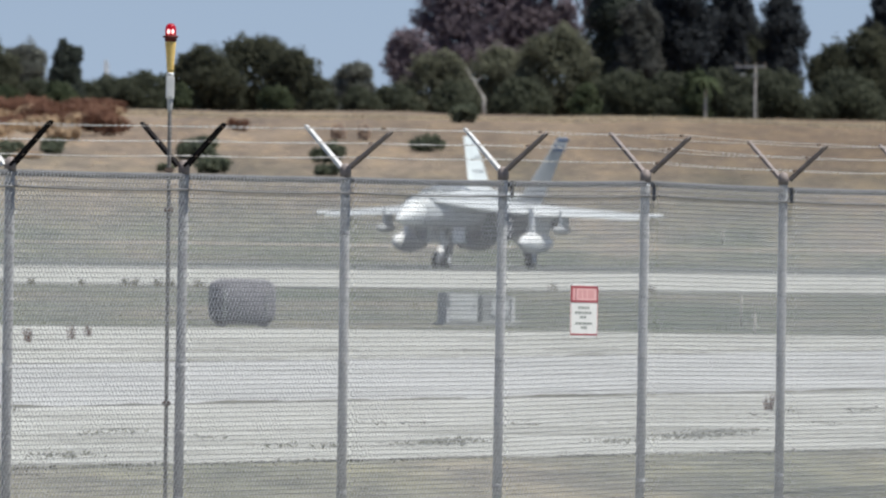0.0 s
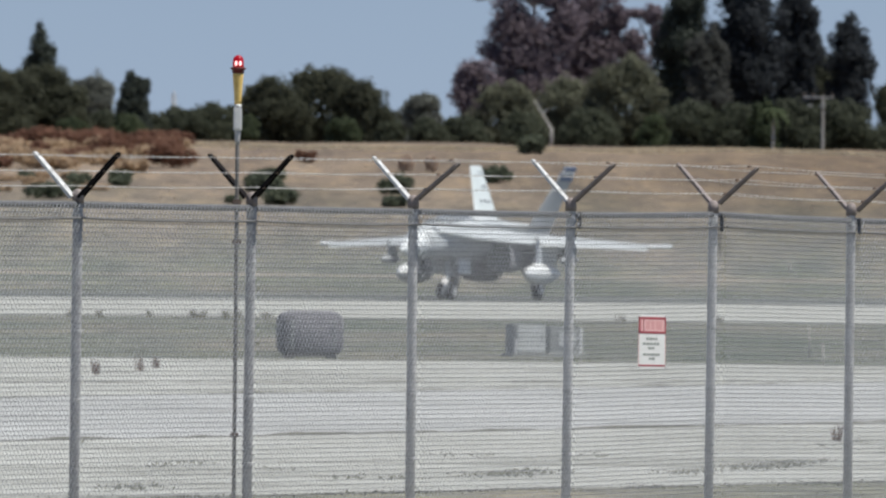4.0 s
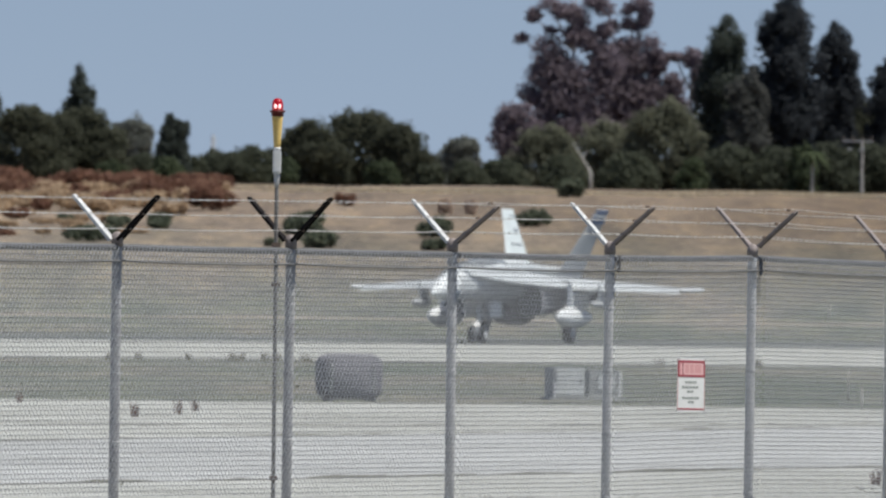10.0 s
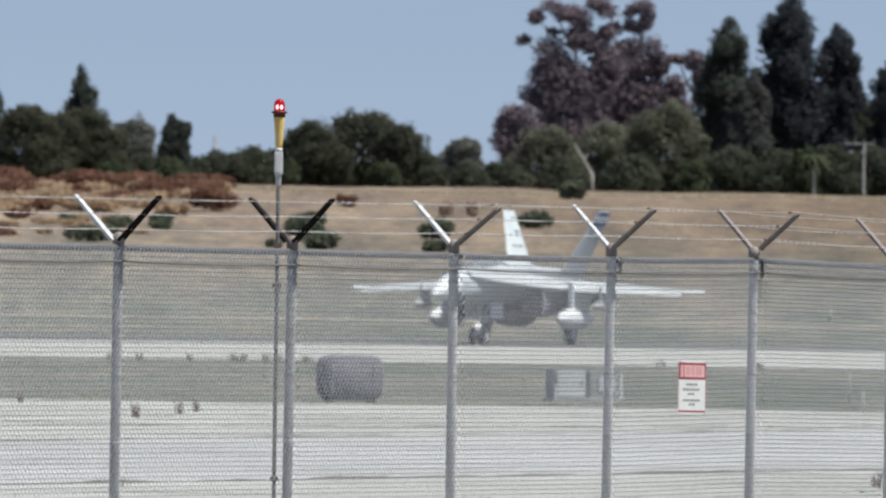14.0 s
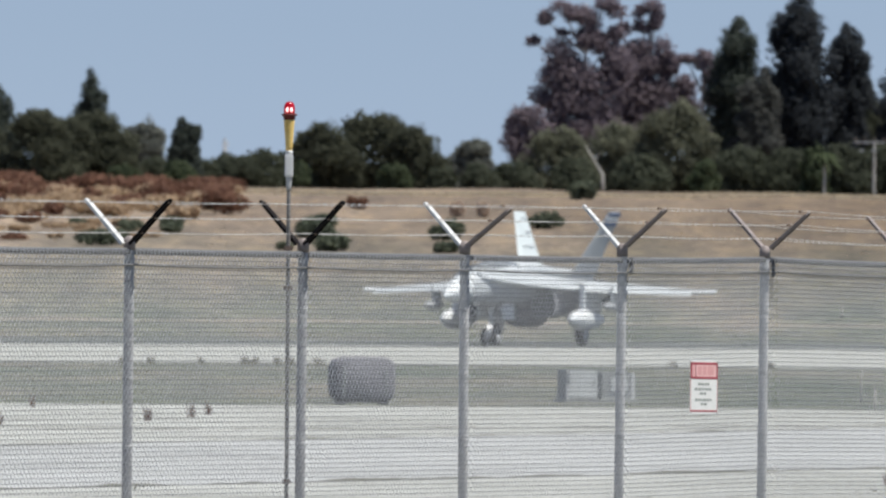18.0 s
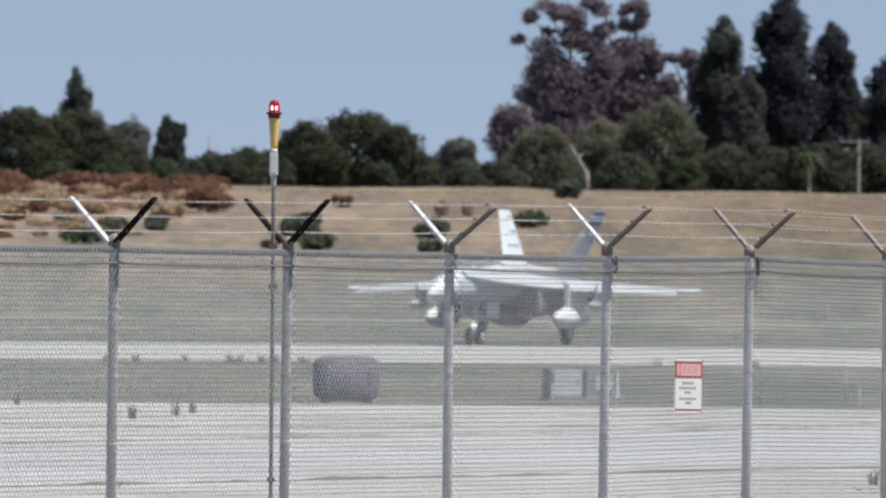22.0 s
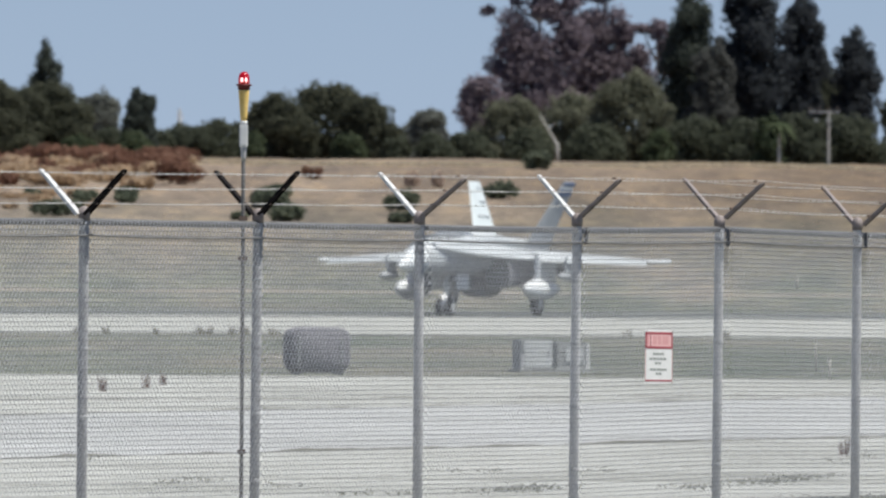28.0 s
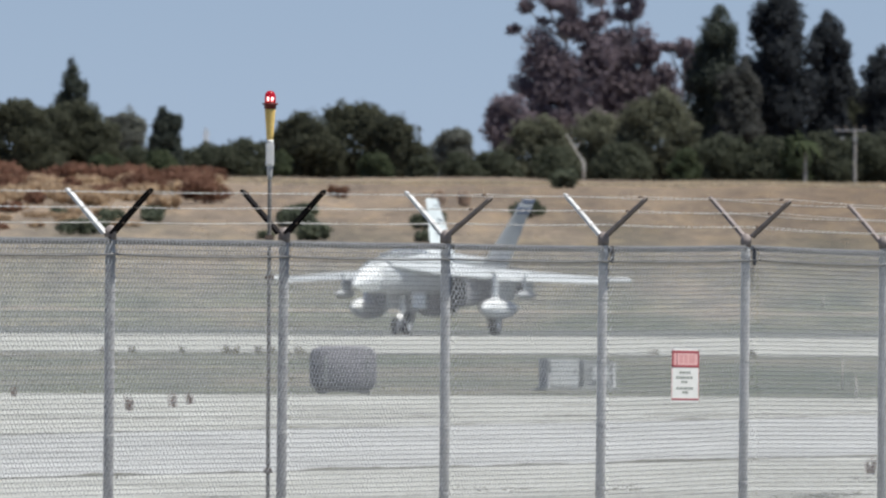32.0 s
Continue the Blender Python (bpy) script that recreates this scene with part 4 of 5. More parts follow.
def tree(name, label, kind, x, y, z0, blobs, count, size, seed, trunk=0.25, bark=None, limbs=5, fill=0.35, loose=0.45):
    """A tapered trunk with limbs that reach into a leafy crown; blobs are relative to the tree's foot."""
    rnd = random.Random(seed)
    t = empty(name, pose(x, y, z0))
    tagged(t, label, "tree", name.replace("_", " ") + "s along the field")
    top = max(b[2] for b in blobs)
    bend = rnd.uniform(-0.3, 0.3)
    bm = tube([(0, 0, -0.4), (bend * 0.3, 0, top * 0.35), (bend, 0.1, top * 0.7), (bend * 0.6, 0, top)], [trunk, trunk * 0.8, trunk * 0.5, trunk * 0.15], 8)
    part("trunk", bm, bark or M_BARK, t, smooth=True)
    for k in range(min(limbs, len(blobs))):
        b = blobs[(k * 3 + 1) % len(blobs)]
        z = max(0.3, b[2] - rnd.uniform(0.8, 2.0) - b[5] * 0.5)
        z = min(z, top * 0.75)
        part("limb", tube([(bend * z / top, 0, z), ((b[0] + bend) * 0.5, b[1] * 0.5, (z + b[2]) / 2 - 0.15), (b[0], b[1], b[2])], [trunk * 0.45, trunk * 0.3, trunk * 0.1], 6), bark or M_BARK, t, smooth=True)
    v, f = foliage(blobs, count, size, seed, fill, loose)
    raw("crown", v, f, M_LEAF[kind], t)
    return t


def round_blobs(w, h, seed, squat=0.8):
    """A broad, lumpy crown w wide and h high."""
    r = random.Random(seed)
    out = [(0, 0, h * 0.5, w * 0.4, w * 0.4, h * 0.46)]
    for _ in range(11):
        a, e = r.uniform(0, 6.283), r.uniform(0.0, 1.0)
        s = r.uniform(0.15, 0.26) * w
        rx = (w * 0.5 - s * 0.7) * math.cos(e * 1.35)
        out.append((rx * math.cos(a), rx * math.sin(a), h * (0.3 + 0.58 * math.sin(e * 1.5)) - s * 0.15, s, s, s * squat))
    for _ in range(10):
        s = r.uniform(0.14, 0.22) * w
        out.append((r.uniform(-0.4, 0.4) * w, r.uniform(-0.3, 0.3) * w, s * r.uniform(0.7, 1.5), s, s, s))
    return out


def spire_blobs(w, h, seed, low=0.1, blunt=True):
    """A dense upright conifer: a core with tufts that stand out unevenly up the column."""
    r = random.Random(seed)
    shape = ((0, 0.9), (0.5, 1.0), (0.72, 0.95), (0.88, 0.8), (0.96, 0.6), (1.0, 0.34)) if blunt else ((0, 0.95), (0.4, 1.0), (0.62, 0.88), (0.8, 0.66), (0.93, 0.38), (1.0, 0.16))
    out = []
    n = 20
    for k in range(n):
        f = k / (n - 1)
        half = w * 0.5 * float(np.interp(f, [a for a, _ in shape], [b for _, b in shape])) * r.uniform(0.85, 1.05)
        z = h * (low + (0.98 - low) * f)
        out.append((r.uniform(-0.1, 0.1) * w * (1 - f), 0, z - half * 0.3, half * 0.72, half * 0.72, max(0.5, half * 0.8)))
        for _ in range(3 if f < 0.9 else 1):
            s = max(0.22, half * r.uniform(0.3, 0.5))
            o, a = max(0.0, half - s * 0.55) * r.uniform(0.75, 1.15), r.uniform(0, 6.283)
            out.append((o * math.cos(a), o * math.sin(a), z - s * r.uniform(0.2, 1.2), s, s, s * r.uniform(0.9, 1.5)))
    return out


def flame_blobs():
    """A forked evergreen whose top leans over to one side."""
    return [(-0.5, 0, 2.0, 1.2, 1.0, 1.6), (0.4, 0, 2.2, 1.2, 1.0, 1.6), (-0.5, 0, 3.6, 1.0, 0.9, 1.1), (0.3, 0, 4.0, 1.0, 0.9, 1.1), (-0.35, 0, 5.0, 0.8, 0.7, 0.9), (-0.25, 0, 6.0, 0.42, 0.4, 0.75),
            (0.75, 0, 5.1, 0.75, 0.7, 0.7), (1.05, 0, 5.6, 0.45, 0.4, 0.45), (0.4, 0, 5.7, 0.4, 0.4, 0.5), (0.9, 0, 3.3, 0.5, 0.5, 0.6), (-1.0, 0, 2.9, 0.5, 0.5, 0.7)]


LABELS = {
    "round": "broad dark olive-green tree with a rounded crown", "conifer": "dark pointed conifer standing above the tree line",
    "grey": "hazy grey-green tree far behind the others", "narrow": "narrow dark evergreen tree with a leaning top",
    "small": "small grey-green tree with a loose crown", "hedge": "low mid-green hedge shrub under the tall trees",
    "olive": "olive-green tree in front of the tall gums", "yellow": "yellow-green tree with a full rounded crown",
    "bright": "small fresh-green shrub at the tree line", "cyp": "tall black-green cypress with a dense column", "teal": "tall dark teal cypress with a blunt top", "ash": "grey-olive tree standing before the tall cypresses"}
STAND = [   # kind, x, y, height of the top, width
    ("round", -35.3, 1180, 16.2, 7.6), ("conifer", -32.6, 1240, 21.0, 4.4), ("round", -31.3, 1190, 16.4, 7.4), ("grey", -29.2, 1300, 17.1, 5.4), ("narrow", -23.1, 1180, 15.9, 3.2),
    ("round", -33.3, 1186, 16.0, 5.4), ("round", -28.9, 1188, 14.9, 5.0), ("hedge", -21.9, 1192, 12.5, 3.8), ("hedge", -18.4, 1194, 12.8, 4.2), ("hedge", -14.2, 1192, 13.2, 4.2), ("round", -41.3, 1200, 15.9, 6.2), ("conifer", -41.2, 1250, 19.5, 4.6), ("round", -48.0, 1210, 15.2, 7.2), ("hedge", -26.2, 1195, 12.6, 4.0), ("hedge", -20.1, 1200, 13.0, 5.0),
    ("hedge", -16.8, 1190, 13.3, 5.0), ("round", -10.9, 1150, 15.3, 6.4), ("round", -7.0, 1160, 16.1, 7.4), ("round", -3.6, 1150, 15.0, 5.8), ("small", 1.3, 1200, 14.6, 4.5),
    ("olive", 8.2, 1170, 15.1, 7.1), ("olive", 13.0, 1180, 15.9, 6.4), ("olive", 15.6, 1205, 15.0, 6.0), ("yellow", 18.0, 1150, 17.2, 7.2), ("teal", 24.1, 1200, 25.3, 5.8), ("ash", 25.7, 1188, 20.4, 5.0), ("cyp", 26.8, 1215, 21.2, 3.6),
    ("cyp", 29.6, 1200, 27.6, 6.3), ("cyp", 33.6, 1205, 24.9, 4.5), ("cyp", 35.3, 1225, 20.9, 4.2), ("cyp", 38.5, 1210, 22.0, 4.4), ("round", 46.6, 1220, 18.3, 7.4), ("round", 37.6, 1232, 18.8, 5.4), ("round", 35.6, 1222, 19.5, 5.0), ("round", 43.8, 1236, 17.4, 5.0), ("cyp", 48.2, 1230, 21.9, 3.7)]
HEDGES = [("hedge", 23.3, 1140, 13.2, 5.4), ("hedge", 27.4, 1140, 13.1, 5.8), ("hedge", 31.6, 1140, 13.6, 5.4), ("hedge", 35.9, 1145, 13.7, 6.2), ("hedge", 41.7, 1150, 13.6, 6.8), ("bright", 28.8, 1120, 13.5, 2.8),
          ("bright", 19.8, 1120, 12.2, 2.8), ("hedge", 4.7, 1130, 11.8, 4.2), ("hedge", 9.7, 1120, 12.0, 4.8), ("hedge", 14.8, 1125, 12.4, 5.2), ("bright", -22.5, 1125, 11.6, 3.4), ("bright", -27.0, 1130, 11.4, 3.0),
          ("bright", -12.5, 1100, 11.6, 2.2), ("bright", -5.0, 1100, 11.5, 3.0), ("hedge", -1.2, 1100, 11.3, 2.4), ("hedge", 1.8, 1120, 11.6, 3.2), ("hedge", 20.5, 1160, 13.0, 4.5)]
for k, (kind, x, y, top, w) in enumerate(STAND + HEDGES):
    z0 = ground_height(x, y) - 0.1
    h = top - z0
    if kind in ("conifer", "cyp", "teal", "narrow"):
        blobs = flame_blobs() if kind == "narrow" else spire_blobs(w, h, k, 0.08, kind in ("cyp", "teal"))
        tree("cypress_tree" if kind in ("cyp", "teal") else "conifer_tree", LABELS[kind], "cypress" if kind == "cyp" else "conifer", x, y, z0, blobs, int(2200 + 300 * w * h), 0.2, k, 0.28, limbs=3)
    else:
        leafkind = {"small": "grey", "olive": "yellow", "grey": "grey", "yellow": "yellow", "bright": "bright", "hedge": "hedge", "ash": "ash"}.get(kind, "round")
        tree({"hedge": "hedge_shrub", "bright": "green_shrub"}.get(kind, "broadleaf_tree"), LABELS[kind], leafkind, x, y, z0, round_blobs(w, h, k), int(1400 + 340 * w * h), 0.19, k, 0.2 if kind in ("hedge", "bright") else 0.3, limbs=4)


def build_gums():
    """The loose, purple-brown gum trees: separate clumps held on pale limbs, with sky between."""
    z0 = ground_height(12, 1230)
    for k, (x, y, blobs, n) in enumerate((
        (11.5, 1230, [(-1.3, 0, 16.6, 2.5, 2.0, 1.2), (-4.7, 0, 14.4, 0.9, 0.7, 0.8), (-3.3, 0, 16.3, 1.0, 0.8, 0.7), (1.9, 0, 17.3, 1.5, 1.2, 0.9), (-0.3, 0, 15.1, 1.4, 1.1, 0.8), (0.9, 0, 13.8, 2.2, 1.7, 1.5), (-1.5, 0, 12.5, 2.2, 1.7, 1.9), (-0.0, 0, 11.0, 3.3, 2.5, 2.4), (-2.0, 0, 9.8, 2.6, 2.0, 2.2), (-2.8, 0, 7.8, 2.4, 1.9, 1.9), (0.4, 0, 8.5, 3.3, 2.5, 2.2), (-3.8, 0, 9.0, 1.3, 1.0, 1.4), (2.2, 0, 12.0, 2.2, 1.7, 2.2), (-0.3, 0, 6.5, 3.8, 3.0, 1.9), (-2.3, 0, 15.0, 0.8, 0.6, 0.5), (2.2, 0, 15.3, 1.2, 0.9, 0.9)], 8200),
        (17.2, 1238, [(-0.8, 0, 17.2, 1.5, 1.2, 0.9), (0.7, 0, 16.6, 1.1, 0.8, 1.0), (-0.4, 0, 15.5, 1.3, 1.0, 1.0), (-1.5, 0, 13.8, 2.2, 1.7, 1.8), (-0.0, 0, 12.5, 2.5, 2.0, 1.9), (-2.0, 0, 11.5, 2.5, 2.0, 2.2), (-1.0, 0, 9.8, 3.0, 2.3, 2.2), (1.5, 0, 13.0, 1.6, 1.3, 1.6), (1.2, 0, 10.0, 1.9, 1.4, 1.6), (-2.5, 0, 8.3, 2.7, 2.1, 2.2), (0.5, 0, 7.8, 2.4, 1.9, 2.0), (-1.5, 0, 6.3, 3.3, 2.5, 1.6), (-2.3, 0, 15.8, 0.9, 0.7, 0.7), (2.5, 0, 10.4, 1.7, 0.9, 1.3), (3.4, 0, 8.8, 1.9, 0.9, 1.5), (2.9, 0, 9.4, 1.6, 0.9, 1.2), (1.9, 0, 11.9, 0.9, 0.8, 0.8)], 7400),
        (5.9, 1220, [(0.4, 0, 7.3, 1.6, 1.3, 1.4), (-0.7, 0, 6.0, 1.3, 1.0, 1.4), (1.6, 0, 6.3, 1.9, 1.4, 1.5), (-0.2, 0, 4.6, 1.9, 1.4, 1.5), (2.3, 0, 4.8, 2.2, 1.7, 1.5)], 2200),
        (22.0, 1235, [(-1.6, 0, 12.9, 1.6, 1.3, 0.6), (-0.1, 0, 12.6, 1.4, 1.1, 1.0), (0.5, 0, 11.5, 1.6, 1.0, 1.3), (1.2, 0, 10.1, 1.6, 1.0, 1.4), (1.9, 0, 8.5, 1.4, 0.9, 1.7), (0.7, 0, 6.3, 1.3, 1.0, 1.9)], 2200))):
        r = random.Random(70 + k)
        blobs = [(b[0] + r.uniform(-0.6, 0.6) * b[3], b[1], b[2] + r.uniform(-0.6, 0.6) * b[5], b[3] * (q := r.uniform(0.4, 0.75)), b[4] * q, b[5] * q * 1.1) for b in blobs for _ in range(3)] + [(b[0], b[1], b[2], b[3] * (p := 0.66 if b[2] < 12.5 else 0.5), b[4] * p, b[5] * p) for b in blobs]
        tree("gum_tree", "tall purple-brown gum tree with loose clumps", "gum", x, y, z0, blobs, int(n * 3.4), 0.2, 200 + k, 0.34, M_PALE_BARK, limbs=9, fill=0.2, loose=0.75)


build_gums()

dead = empty("dead_trunk", pose(11.45, 1090, 9.05))
tagged(dead, "pale dead leaning trunk at the field's edge", "dead tree")
part("trunk", tube([(0, 0, -0.3), (-0.04, 0, 1.6), (-0.3, 0, 2.05), (-0.85, 0, 2.95), (-1.45, 0, 3.9)], [0.14, 0.12, 0.09, 0.065, 0.035], 8), M_PALE_BARK, dead, smooth=True)
part("limb", tube([(-0.7, 0, 2.7), (-0.4, 0, 3.1), (-0.25, 0, 3.3)], [0.06, 0.04, 0.02], 6), M_PALE_BARK, dead)

pole = empty("utility_pole", pose(32.35, 1080, 8.95))
tagged(pole, "grey utility pole with a crossbar and lamps", "utility pole")
part("shaft", tube([(0, 0, -0.3), (0, 0, 4.45)], [0.11, 0.09], 8), M_PALE_BARK, pole)
bar = part("crossbar", block((-1.6, -0.05, 4.22), (0.85, 0.05, 4.34), 0.02), M_GALV, pole)
for px in (-1.45, -0.75, 0.0, 0.7):
    part("insulator", turned(((0.07, 4.36), (0.1, 4.4), (0.07, 4.5), (0.1, 4.55), (0.04, 4.62)), 10), M_BARK, bar).location = (px, 0, 0)
part("lamp_head", block((-1.15, -0.14, 3.55), (-0.8, 0.14, 3.75), 0.03), M_CABINET_SIDE, pole)
part("lamp_head", block((-0.25, -0.3, 3.5), (0.2, -0.1, 3.72), 0.03), M_CABINET_SIDE, pole)

def marker_post(x, y, h, r):
    """A short pale stake with a rounded cap."""
    m = empty("marker_post", pose(x, y, ground_height(x, y)))
    tagged(m, "short pale marker stake standing in the grass", "marker post", "marker posts on the airfield")
    part("stake", turned(((r, -0.1), (r, h - 0.03)), 10), M_PALE_BARK, m, smooth=True)
    part("cap", turned(((r * 1.15, h - 0.03), (r * 1.15, h - 0.01), (r * 0.5, h)), 10), M_PALE_BARK, m, smooth=True)


marker_post(7.2, 247, 0.58, 0.017)
marker_post(6.92, 229.5, 0.39, 0.018)
marker_post(15.21, 549, 0.5, 0.06)

mast = empty("radio_mast", pose(-25.0, 1500, 9.9))
tagged(mast, "thin hazy grey radio mast far beyond the hedge", "mast")
part("pole", tube([(0, 0, -0.5), (0, 0, 7.6)], [0.16, 0.1], 8), M_CABINET, mast)
part("platform", turned(((0.3, 5.6), (0.42, 5.7), (0.42, 6.0), (0.3, 6.1)), 12), M_CABINET_SIDE, mast)
for k in range(3):
    part("antenna", block((0.28 * math.cos(2.1 * k) - 0.05, 0.28 * math.sin(2.1 * k) - 0.05, 6.1), (0.28 * math.cos(2.1 * k) + 0.05, 0.28 * math.sin(2.1 * k) + 0.05, 7.3), 0.02), M_WHITE, mast)

palm = empty("young_palm", pose(29.0, 1100, 9.1))
tagged(palm, "young palm with a bare pale trunk", "tree")
part("trunk", tube([(0, 0, -0.2), (0.05, 0, 1.5), (0, 0, 3.2)], [0.12, 0.1, 0.09], 8), M_PALE_BARK, palm)
fronds_v, fronds_f = [], []
for k in range(26):
    a, lift = k * 2.4, -0.3 + 1.2 * ((k * 7) % 26) / 25
    for j in range(6):
        f = j / 5
        r, z = 1.7 * f, 3.2 + lift * f * 1.3 - 1.2 * f * f
        wdt = 0.2 * math.sin(math.pi * min(0.98, f + 0.08))
        fronds_v += [(r * math.cos(a) - wdt * math.sin(a), r * math.sin(a) + wdt * math.cos(a), z), (r * math.cos(a) + wdt * math.sin(a), r * math.sin(a) - wdt * math.cos(a), z)]
        if j:
            o = len(fronds_v) - 4
            fronds_f.append((o, o + 1, o + 3, o + 2))
raw("fronds", fronds_v, fronds_f, M_LEAF["palm"], palm)


def scrub(name, label, kind, x, y, w, h, seed, size=0.16, lift=0.0):
    """A low bush: a short woody stem under a lumpy cushion of small leaves."""
    b = empty(name, pose(x, y, ground_height(x, y) + lift))
    tagged(b, label, "bush", name.replace("_", " ") + "es on the bank")
    part("stem", tube([(0, 0, -0.3), (0.02, 0, h * 0.5)], [0.06, 0.03], 6), M_BARK, b)
    r = random.Random(seed)
    blobs = [(0, 0, h * 0.42, w * 0.36, w * 0.36, h * 0.45)]
    for _ in range(7):
        s = r.uniform(0.16, 0.28)
        blobs.append((r.uniform(-0.36, 0.36) * w, r.uniform(-0.3, 0.3) * w, h * r.uniform(0.25, 0.66), w * s, w * s, h * s * 1.25))
    v, f = foliage(blobs, int(260 + 260 * w * h), size, seed, 0.35)
    raw("leaves", v, f, M_LEAF[kind], b)


BUSHES = [(3.97, 642, 2.0, 0.85), (6.0, 688, 1.6, 1.0), (-0.37, 628, 1.6, 1.0), (-0.4, 614.5, 1.4, 0.55), (-6.1, 644, 1.7, 0.6), (-5.75, 618, 2.0, 0.95), (-6.3, 632, 1.8, 0.95), (-15.5, 617.5, 2.3, 0.85), (-12.95, 632.5, 1.1, 0.5),
          (-17.3, 638, 0.8, 0.45), (-13.1, 640, 1.2, 0.5), (-14.7, 628, 1.2, 0.8), (-7.6, 618, 0.8, 0.4)]
for k, (x, y, w, h) in enumerate(BUSHES):
    scrub("green_bush", "low grey-green bush on the dry bank", "bush", x, y, w, h, 300 + k)
rnd = random.Random(5)
for k in range(40):
    x, y = rnd.uniform(-27, -11.7), rnd.uniform(662, 700)
    scrub("rust_bush", "rust-brown dead scrub on the bank's crest", "rust", x, y, rnd.uniform(1.4, 3.0), rnd.uniform(0.65, 1.15), 340 + k, 0.15)
for k in range(8):
    x, y = rnd.uniform(-26, -20), rnd.uniform(622, 666)
    scrub("rust_bush", "small rust-brown dead scrub on the bank", "rust", x, y, rnd.uniform(0.7, 1.5), rnd.uniform(0.3, 0.6), 400 + k, 0.13)
for k in range(30):
    x, y = rnd.uniform(-27, -11), rnd.uniform(648, 692)
    scrub("straw_bush", "orange-brown dry scrub on the bank", "tan", x, y, rnd.uniform(1.3, 2.8), rnd.uniform(0.4, 0.9), 430 + k, 0.14)
for k in range(18):
    x, y = rnd.uniform(-27, -12.5), rnd.uniform(622, 650)
    scrub("straw_bush", "low straw-coloured scrub on the bank", "tan", x, y, rnd.uniform(0.8, 1.9), rnd.uniform(0.18, 0.4), 470 + k, 0.12)
MOUNDS = [("tan", -26.2, 668, 3.6, 1.2), ("tan", -22.5, 684, 2.4, 0.9), ("tan", -19.6, 671, 3.4, 1.1), ("rust", -16.2, 690, 3.6, 1.0), ("rust", -11.0, 656, 2.3, 1.35), ("rust", -18.6, 694, 3.0, 1.0), ("tan", -15.1, 680, 1.6, 0.9),
          ("rust", -18.9, 654, 1.3, 0.67), ("rust", -19.7, 642, 1.4, 0.56), ("rust", -19.7, 622, 1.2, 0.34), ("tan", -16.3, 651, 2.0, 0.75), ("rust", -13.2, 698, 2.0, 0.8),
          ("tan", -13.9, 660, 1.8, 0.9), ("rust", -23.8, 650, 1.6, 0.6)]
for k, (kind, x, y, w, h) in enumerate(MOUNDS):
    if kind == "tan":
        scrub("straw_bush", "broad orange-tan dry scrub on the bank", kind, x, y, w, h, 500 + k, 0.14)
    else:
        scrub("rust_bush", "spreading rust-brown dead scrub on the bank", kind, x, y, w, h, 500 + k, 0.14)
for k, (x, y, w, h) in enumerate(((0.1, 656, 1.1, 1.15), (1.25, 654, 0.8, 1.1))):
    scrub("rust_bush", "thin brown dead weed standing on the bank", "brown", x, y, w * 0.7, h * 0.75, 520 + k, 0.1)
scrub("rust_bush", "small dark brown bush near the crest", "rust", -4.76, 669, 0.95, 0.65, 460, 0.13)


def blades(name, label, spots, mat, low, high, lean, seed, per=5, spread=0.15, width=0.02):
    """Thin dry blades in tufts at spots (x, y)."""
    r = random.Random(seed)
    v, f = [], []
    for x, y in spots:
        z = ground_height(x, y)
        for _ in range(per):
            a, h = r.uniform(0, 6.283), r.uniform(low, high)
            bx, by = x + r.gauss(0, spread), y + r.gauss(0, spread)
            o = len(v)
            tx, ty = bx + r.gauss(0, lean * h), by + r.gauss(0, lean * h)
            wx, wy = math.cos(a) * width, math.sin(a) * width
            v += [(bx - wx, by - wy, z - 0.05), (bx + wx, by + wy, z - 0.05), ((bx + tx) / 2 + wx * 0.8, (by + ty) / 2 + wy * 0.8, z + h * 0.6), (tx, ty, z + h)]
            f += [(o, o + 1, o + 2), (o, o + 2, o + 3)] if wx > 0 else [(o, o + 2, o + 1), (o, o + 3, o + 2)]
    g = raw(name, v, f, mat)
    return tagged(g, label, "grass", kind="stuff")


rg = random.Random(11)
blades("dry_grass", "bleached dry grass on the bank", [(rg.uniform(-32, 36), rg.uniform(560, 712)) for _ in range(900)], M_STRAW, 0.03, 0.08, 1.2, 1, 5, 0.3, 0.03)
blades("crest_grass", "taller straw along the bank's crest", [(rg.uniform(-32, 36), rg.uniform(694, 716)) for _ in range(3200)], M_CREST, 0.04, 0.13, 0.8, 2, 6, 0.3, 0.045)
blades("turf_grass", "short olive grass on the airfield", [(rg.uniform(-22, 26), rg.uniform(496, 575)) for _ in range(900)] + [(rg.uniform(-14, 17), rg.uniform(231, 347)) for _ in range(450)], M_WEED, 0.015, 0.045, 1.2, 3, 4, 0.3, 0.015)
M_GREYWEED = leaf("grey_brown_weeds", (0.27, 0.27, 0.215), (0.38, 0.375, 0.305))
M_VERGE = leaf("trampled_verge", (0.17, 0.16, 0.13), (0.25, 0.225, 0.185))
M_DUST = leaf("grey_joint_weeds", (0.14, 0.14, 0.11), (0.24, 0.235, 0.19))


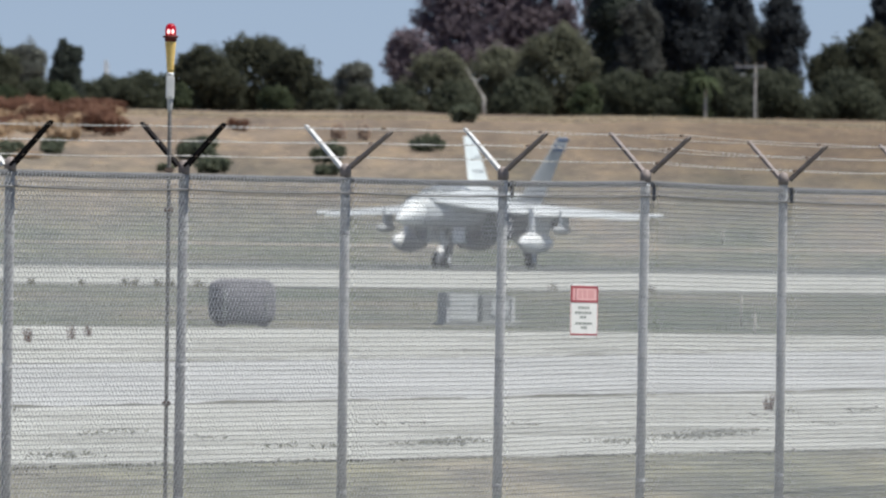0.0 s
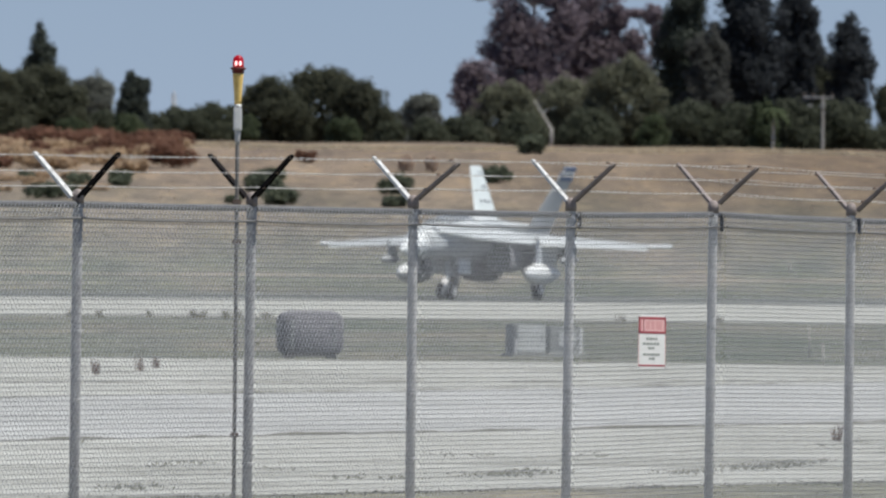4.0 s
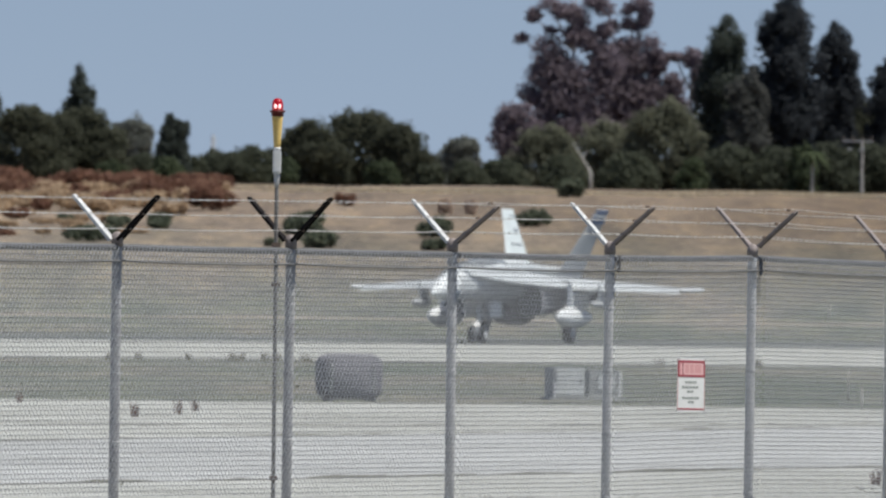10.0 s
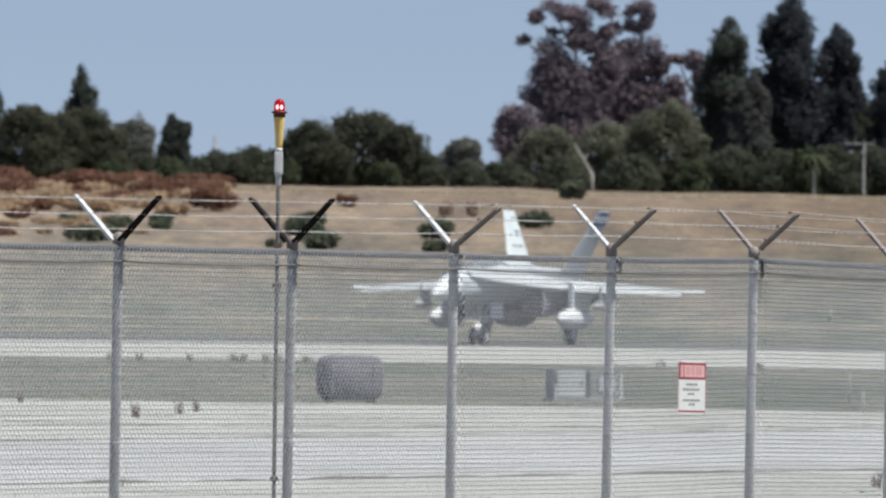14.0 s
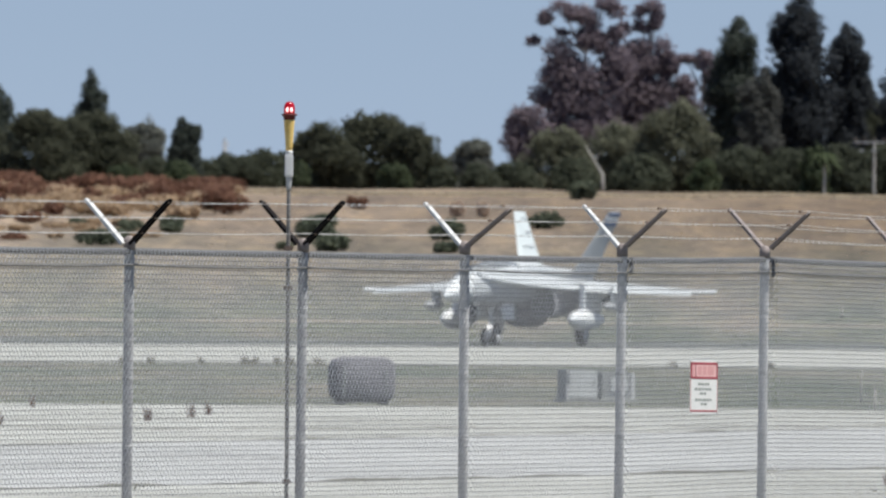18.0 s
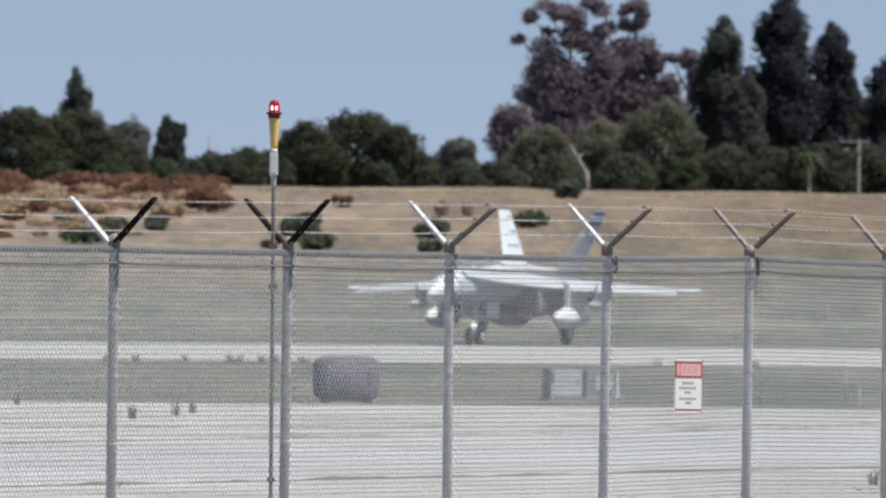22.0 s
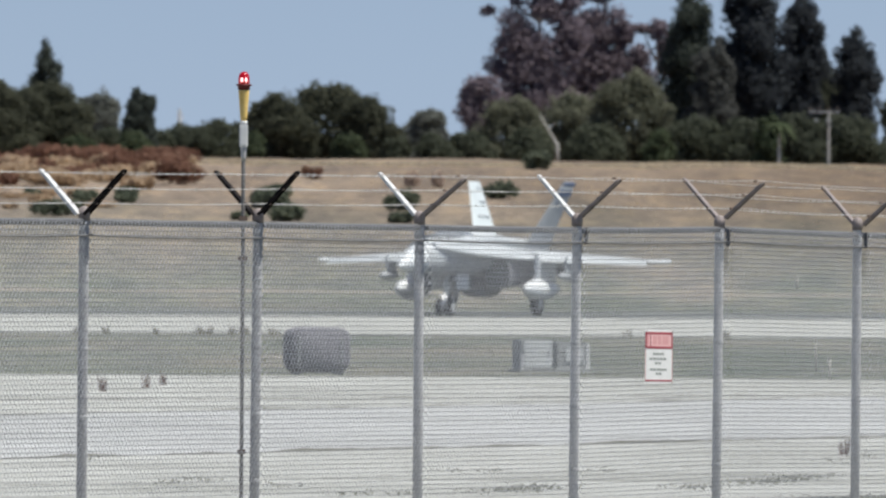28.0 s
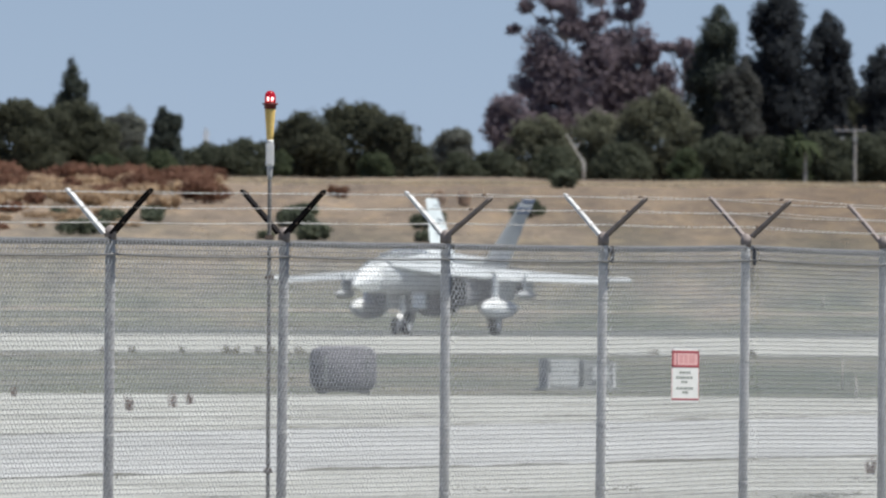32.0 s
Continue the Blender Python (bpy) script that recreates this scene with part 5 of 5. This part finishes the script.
def ridge(points, height, width, seed):
    """A broken, low bank of dirt and weeds that has grown in a joint."""
    v, f = [], []
    n = len(points)
    for i, (x, y) in enumerate(points):
        k = noise.noise(Vector((x * 1.3, y * 0.15, seed))) + 0.5 * noise.noise(Vector((x * 6, y, seed)))
        h = height * max(0.0, 0.6 + 0.9 * k)
        w = width * (0.7 + 0.5 * abs(k))
        v += [(x, y - w, 0.004), (x, y - w * 0.3, 0.008 + h * 0.8), (x, y + w * 0.2, 0.008 + h), (x, y + w, 0.004)]
        if i:
            o = 4 * i
            f += [(o - 4 + c, o + c, o + c + 1, o - 3 + c) for c in range(3)]
    g = raw("joint_weeds", v, f, M_DUST)
    return tagged(g, "low dull weeds grown in a concrete joint", "weeds", kind="stuff")


for k, (c, s, x0, x1, h) in enumerate(((145.3, 2.3, -7, 9, 0.03), (185.5, 2.5, -8, 6, 0.02), (196.5, 1.25, -6, 10, 0.02), (166, 2.3, -7, 9, 0.006), (128, 2.1, -5, 7, 0.006), (212, 1.6, -8, 8, 0.01))):
    line = [(x0 + (x1 - x0) * i / 260, c + s * (x0 + (x1 - x0) * i / 260) + 0.9 * noise.noise(Vector((i * 0.03, c, 0)))) for i in range(261)]
    ridge(line, h, 0.5, k)
joint = [(x, 230.3 + rg.gauss(0, 0.25)) for x in [rg.uniform(-7, 9) for _ in range(200)]] + [(x, 112.0 + 1.8 * x + rg.gauss(0, 0.5)) for x in [rg.uniform(-4, 6) for _ in range(500)]]
blades("edge_weeds", "low dull weeds along the concrete's edges", joint, M_DUST, 0.008, 0.022, 1.2, 4, 8, 0.12, 0.004)
clumps = []
for x, y, n in ((-3.92, 208, 16), (-3.78, 213, 16), (-4.48, 203, 26), (-6.8, 224, 12), (4.45, 142.5, 14), (-6.4, 196, 14)):
    clumps += [(x + rg.gauss(0, 0.02), y + rg.gauss(0, 0.1)) for _ in range(n)]
blades("tall_weeds", "brown upright weeds at the concrete's edge", clumps, M_DIRT_WEED, 0.06, 0.27, 0.12, 5, 3, 0.012, 0.005)
low = []
for x0, y0, x1, y1, n in ((-2.15, 122.5, -1.75, 125.5, 110), (-2.5, 110.6, -1.9, 113, 200), (-0.62, 116.5, -0.54, 116.8, 22), (-0.44, 117.7, -0.38, 118, 16), (-1.1, 120.6, -1.05, 120.9, 12), (-0.13, 117.4, 0.03, 118.4, 60),
                          (0.33, 130, 0.42, 130.6, 28), (0.75, 130.8, 0.85, 131.4, 28), (0.45, 118.4, 1.35, 122.5, 380), (2.25, 121.3, 2.9, 123.3, 130), (2.75, 123.2, 3.9, 129, 460), (1.68, 131.6, 1.97, 132.2, 40),
                          (4.5, 142.2, 4.66, 143, 40), (4.7, 133.2, 4.83, 133.9, 34), (5.2, 142.8, 5.7, 144, 110), (-3.4, 136, -2.9, 138, 40), (3.9, 137.5, 4.5, 139.5, 60)):
    for _ in range(max(8, int(n * 0.3))):   # patches along the slabs, thinning at both ends
        f = 0.5 + 0.24 * rg.gauss(0, 1)
        low.append((x0 + (x1 - x0) * f + rg.gauss(0, 0.02), y0 + (y1 - y0) * f + rg.gauss(0, 0.9)))
blades("scattered_weeds", "small grey-brown weeds in patches on the concrete", low, M_GREYWEED, 0.01, 0.045, 0.9, 6, 5, 0.07, 0.0028)
blades("verge_grass", "trampled dry verge grass beside the fence", [(x, 1.8 * x + rg.uniform(104, 111.5)) for x in [rg.uniform(-4, 7) for _ in range(220)]], M_VERGE, 0.004, 0.012, 1.6, 7, 4, 0.1, 0.004)
tufts = []
for x, n in ((-8.3, 9), (-7.6, 8), (-6.3, 6), (-5.2, 14), (-5.0, 8), (-4.4, 12), (-4.1, 9), (-3.4, 12), (-2.7, 8), (-2.1, 9), (-1.9, 8), (5.4, 6), (7.8, 8)):
    tufts += [(x + rg.gauss(0, 0.05), 346 + rg.gauss(0, 0.5)) for _ in range(n)]
blades("fringe_weeds", "dull upright weeds along the pale strip", tufts, M_WEED, 0.05, 0.26, 0.25, 9, 5, 0.03, 0.007)


# ---- what moves ----
TAXI = [(0, 8.3), (1, 6.0), (2, 3.4), (3, 2.0), (4, 0.9), (5, 0.35), (6, 0.12), (7, 0.05), (9, 0.0), (28, 0.0), (29, -0.3), (29.5, -0.55), (30, -0.85), (30.5, -1.8), (31, -3.2), (31.5, -5.5), (32, -8.0)]


def motions():
    """The jet rolls up, halts, and rolls on; its wheels turn with the way it goes."""
    turn = radians(JET_TURN)
    ahead = Vector((math.sin(turn), -math.cos(turn), 0))
    ts, way = [a for a, _ in TAXI], [b for _, b in TAXI]
    walk(jet, [(t, pose(JET_REST[0] - ahead.x * s, JET_REST[1] - ahead.y * s, 0.03, 0, 0, JET_TURN)) for t, s in TAXI])
    for wheel, (x, y, z), r in jet_wheels:
        steps = [(0, 0)]
        while steps[-1][0] < 32:
            t = steps[-1][0]
            t2 = t + (0.1 if t < 6 or t >= 28 else 1.0)
            steps.append((round(min(t2, 32), 2), 0))
        rows = []
        for t, _ in steps:
            s = float(np.interp(t, ts, way))
            rows.append((t, pose(x, y, z) @ Matrix.Rotation((8.3 - s) / r, 4, "X")))
        walk(wheel, rows)


motions()
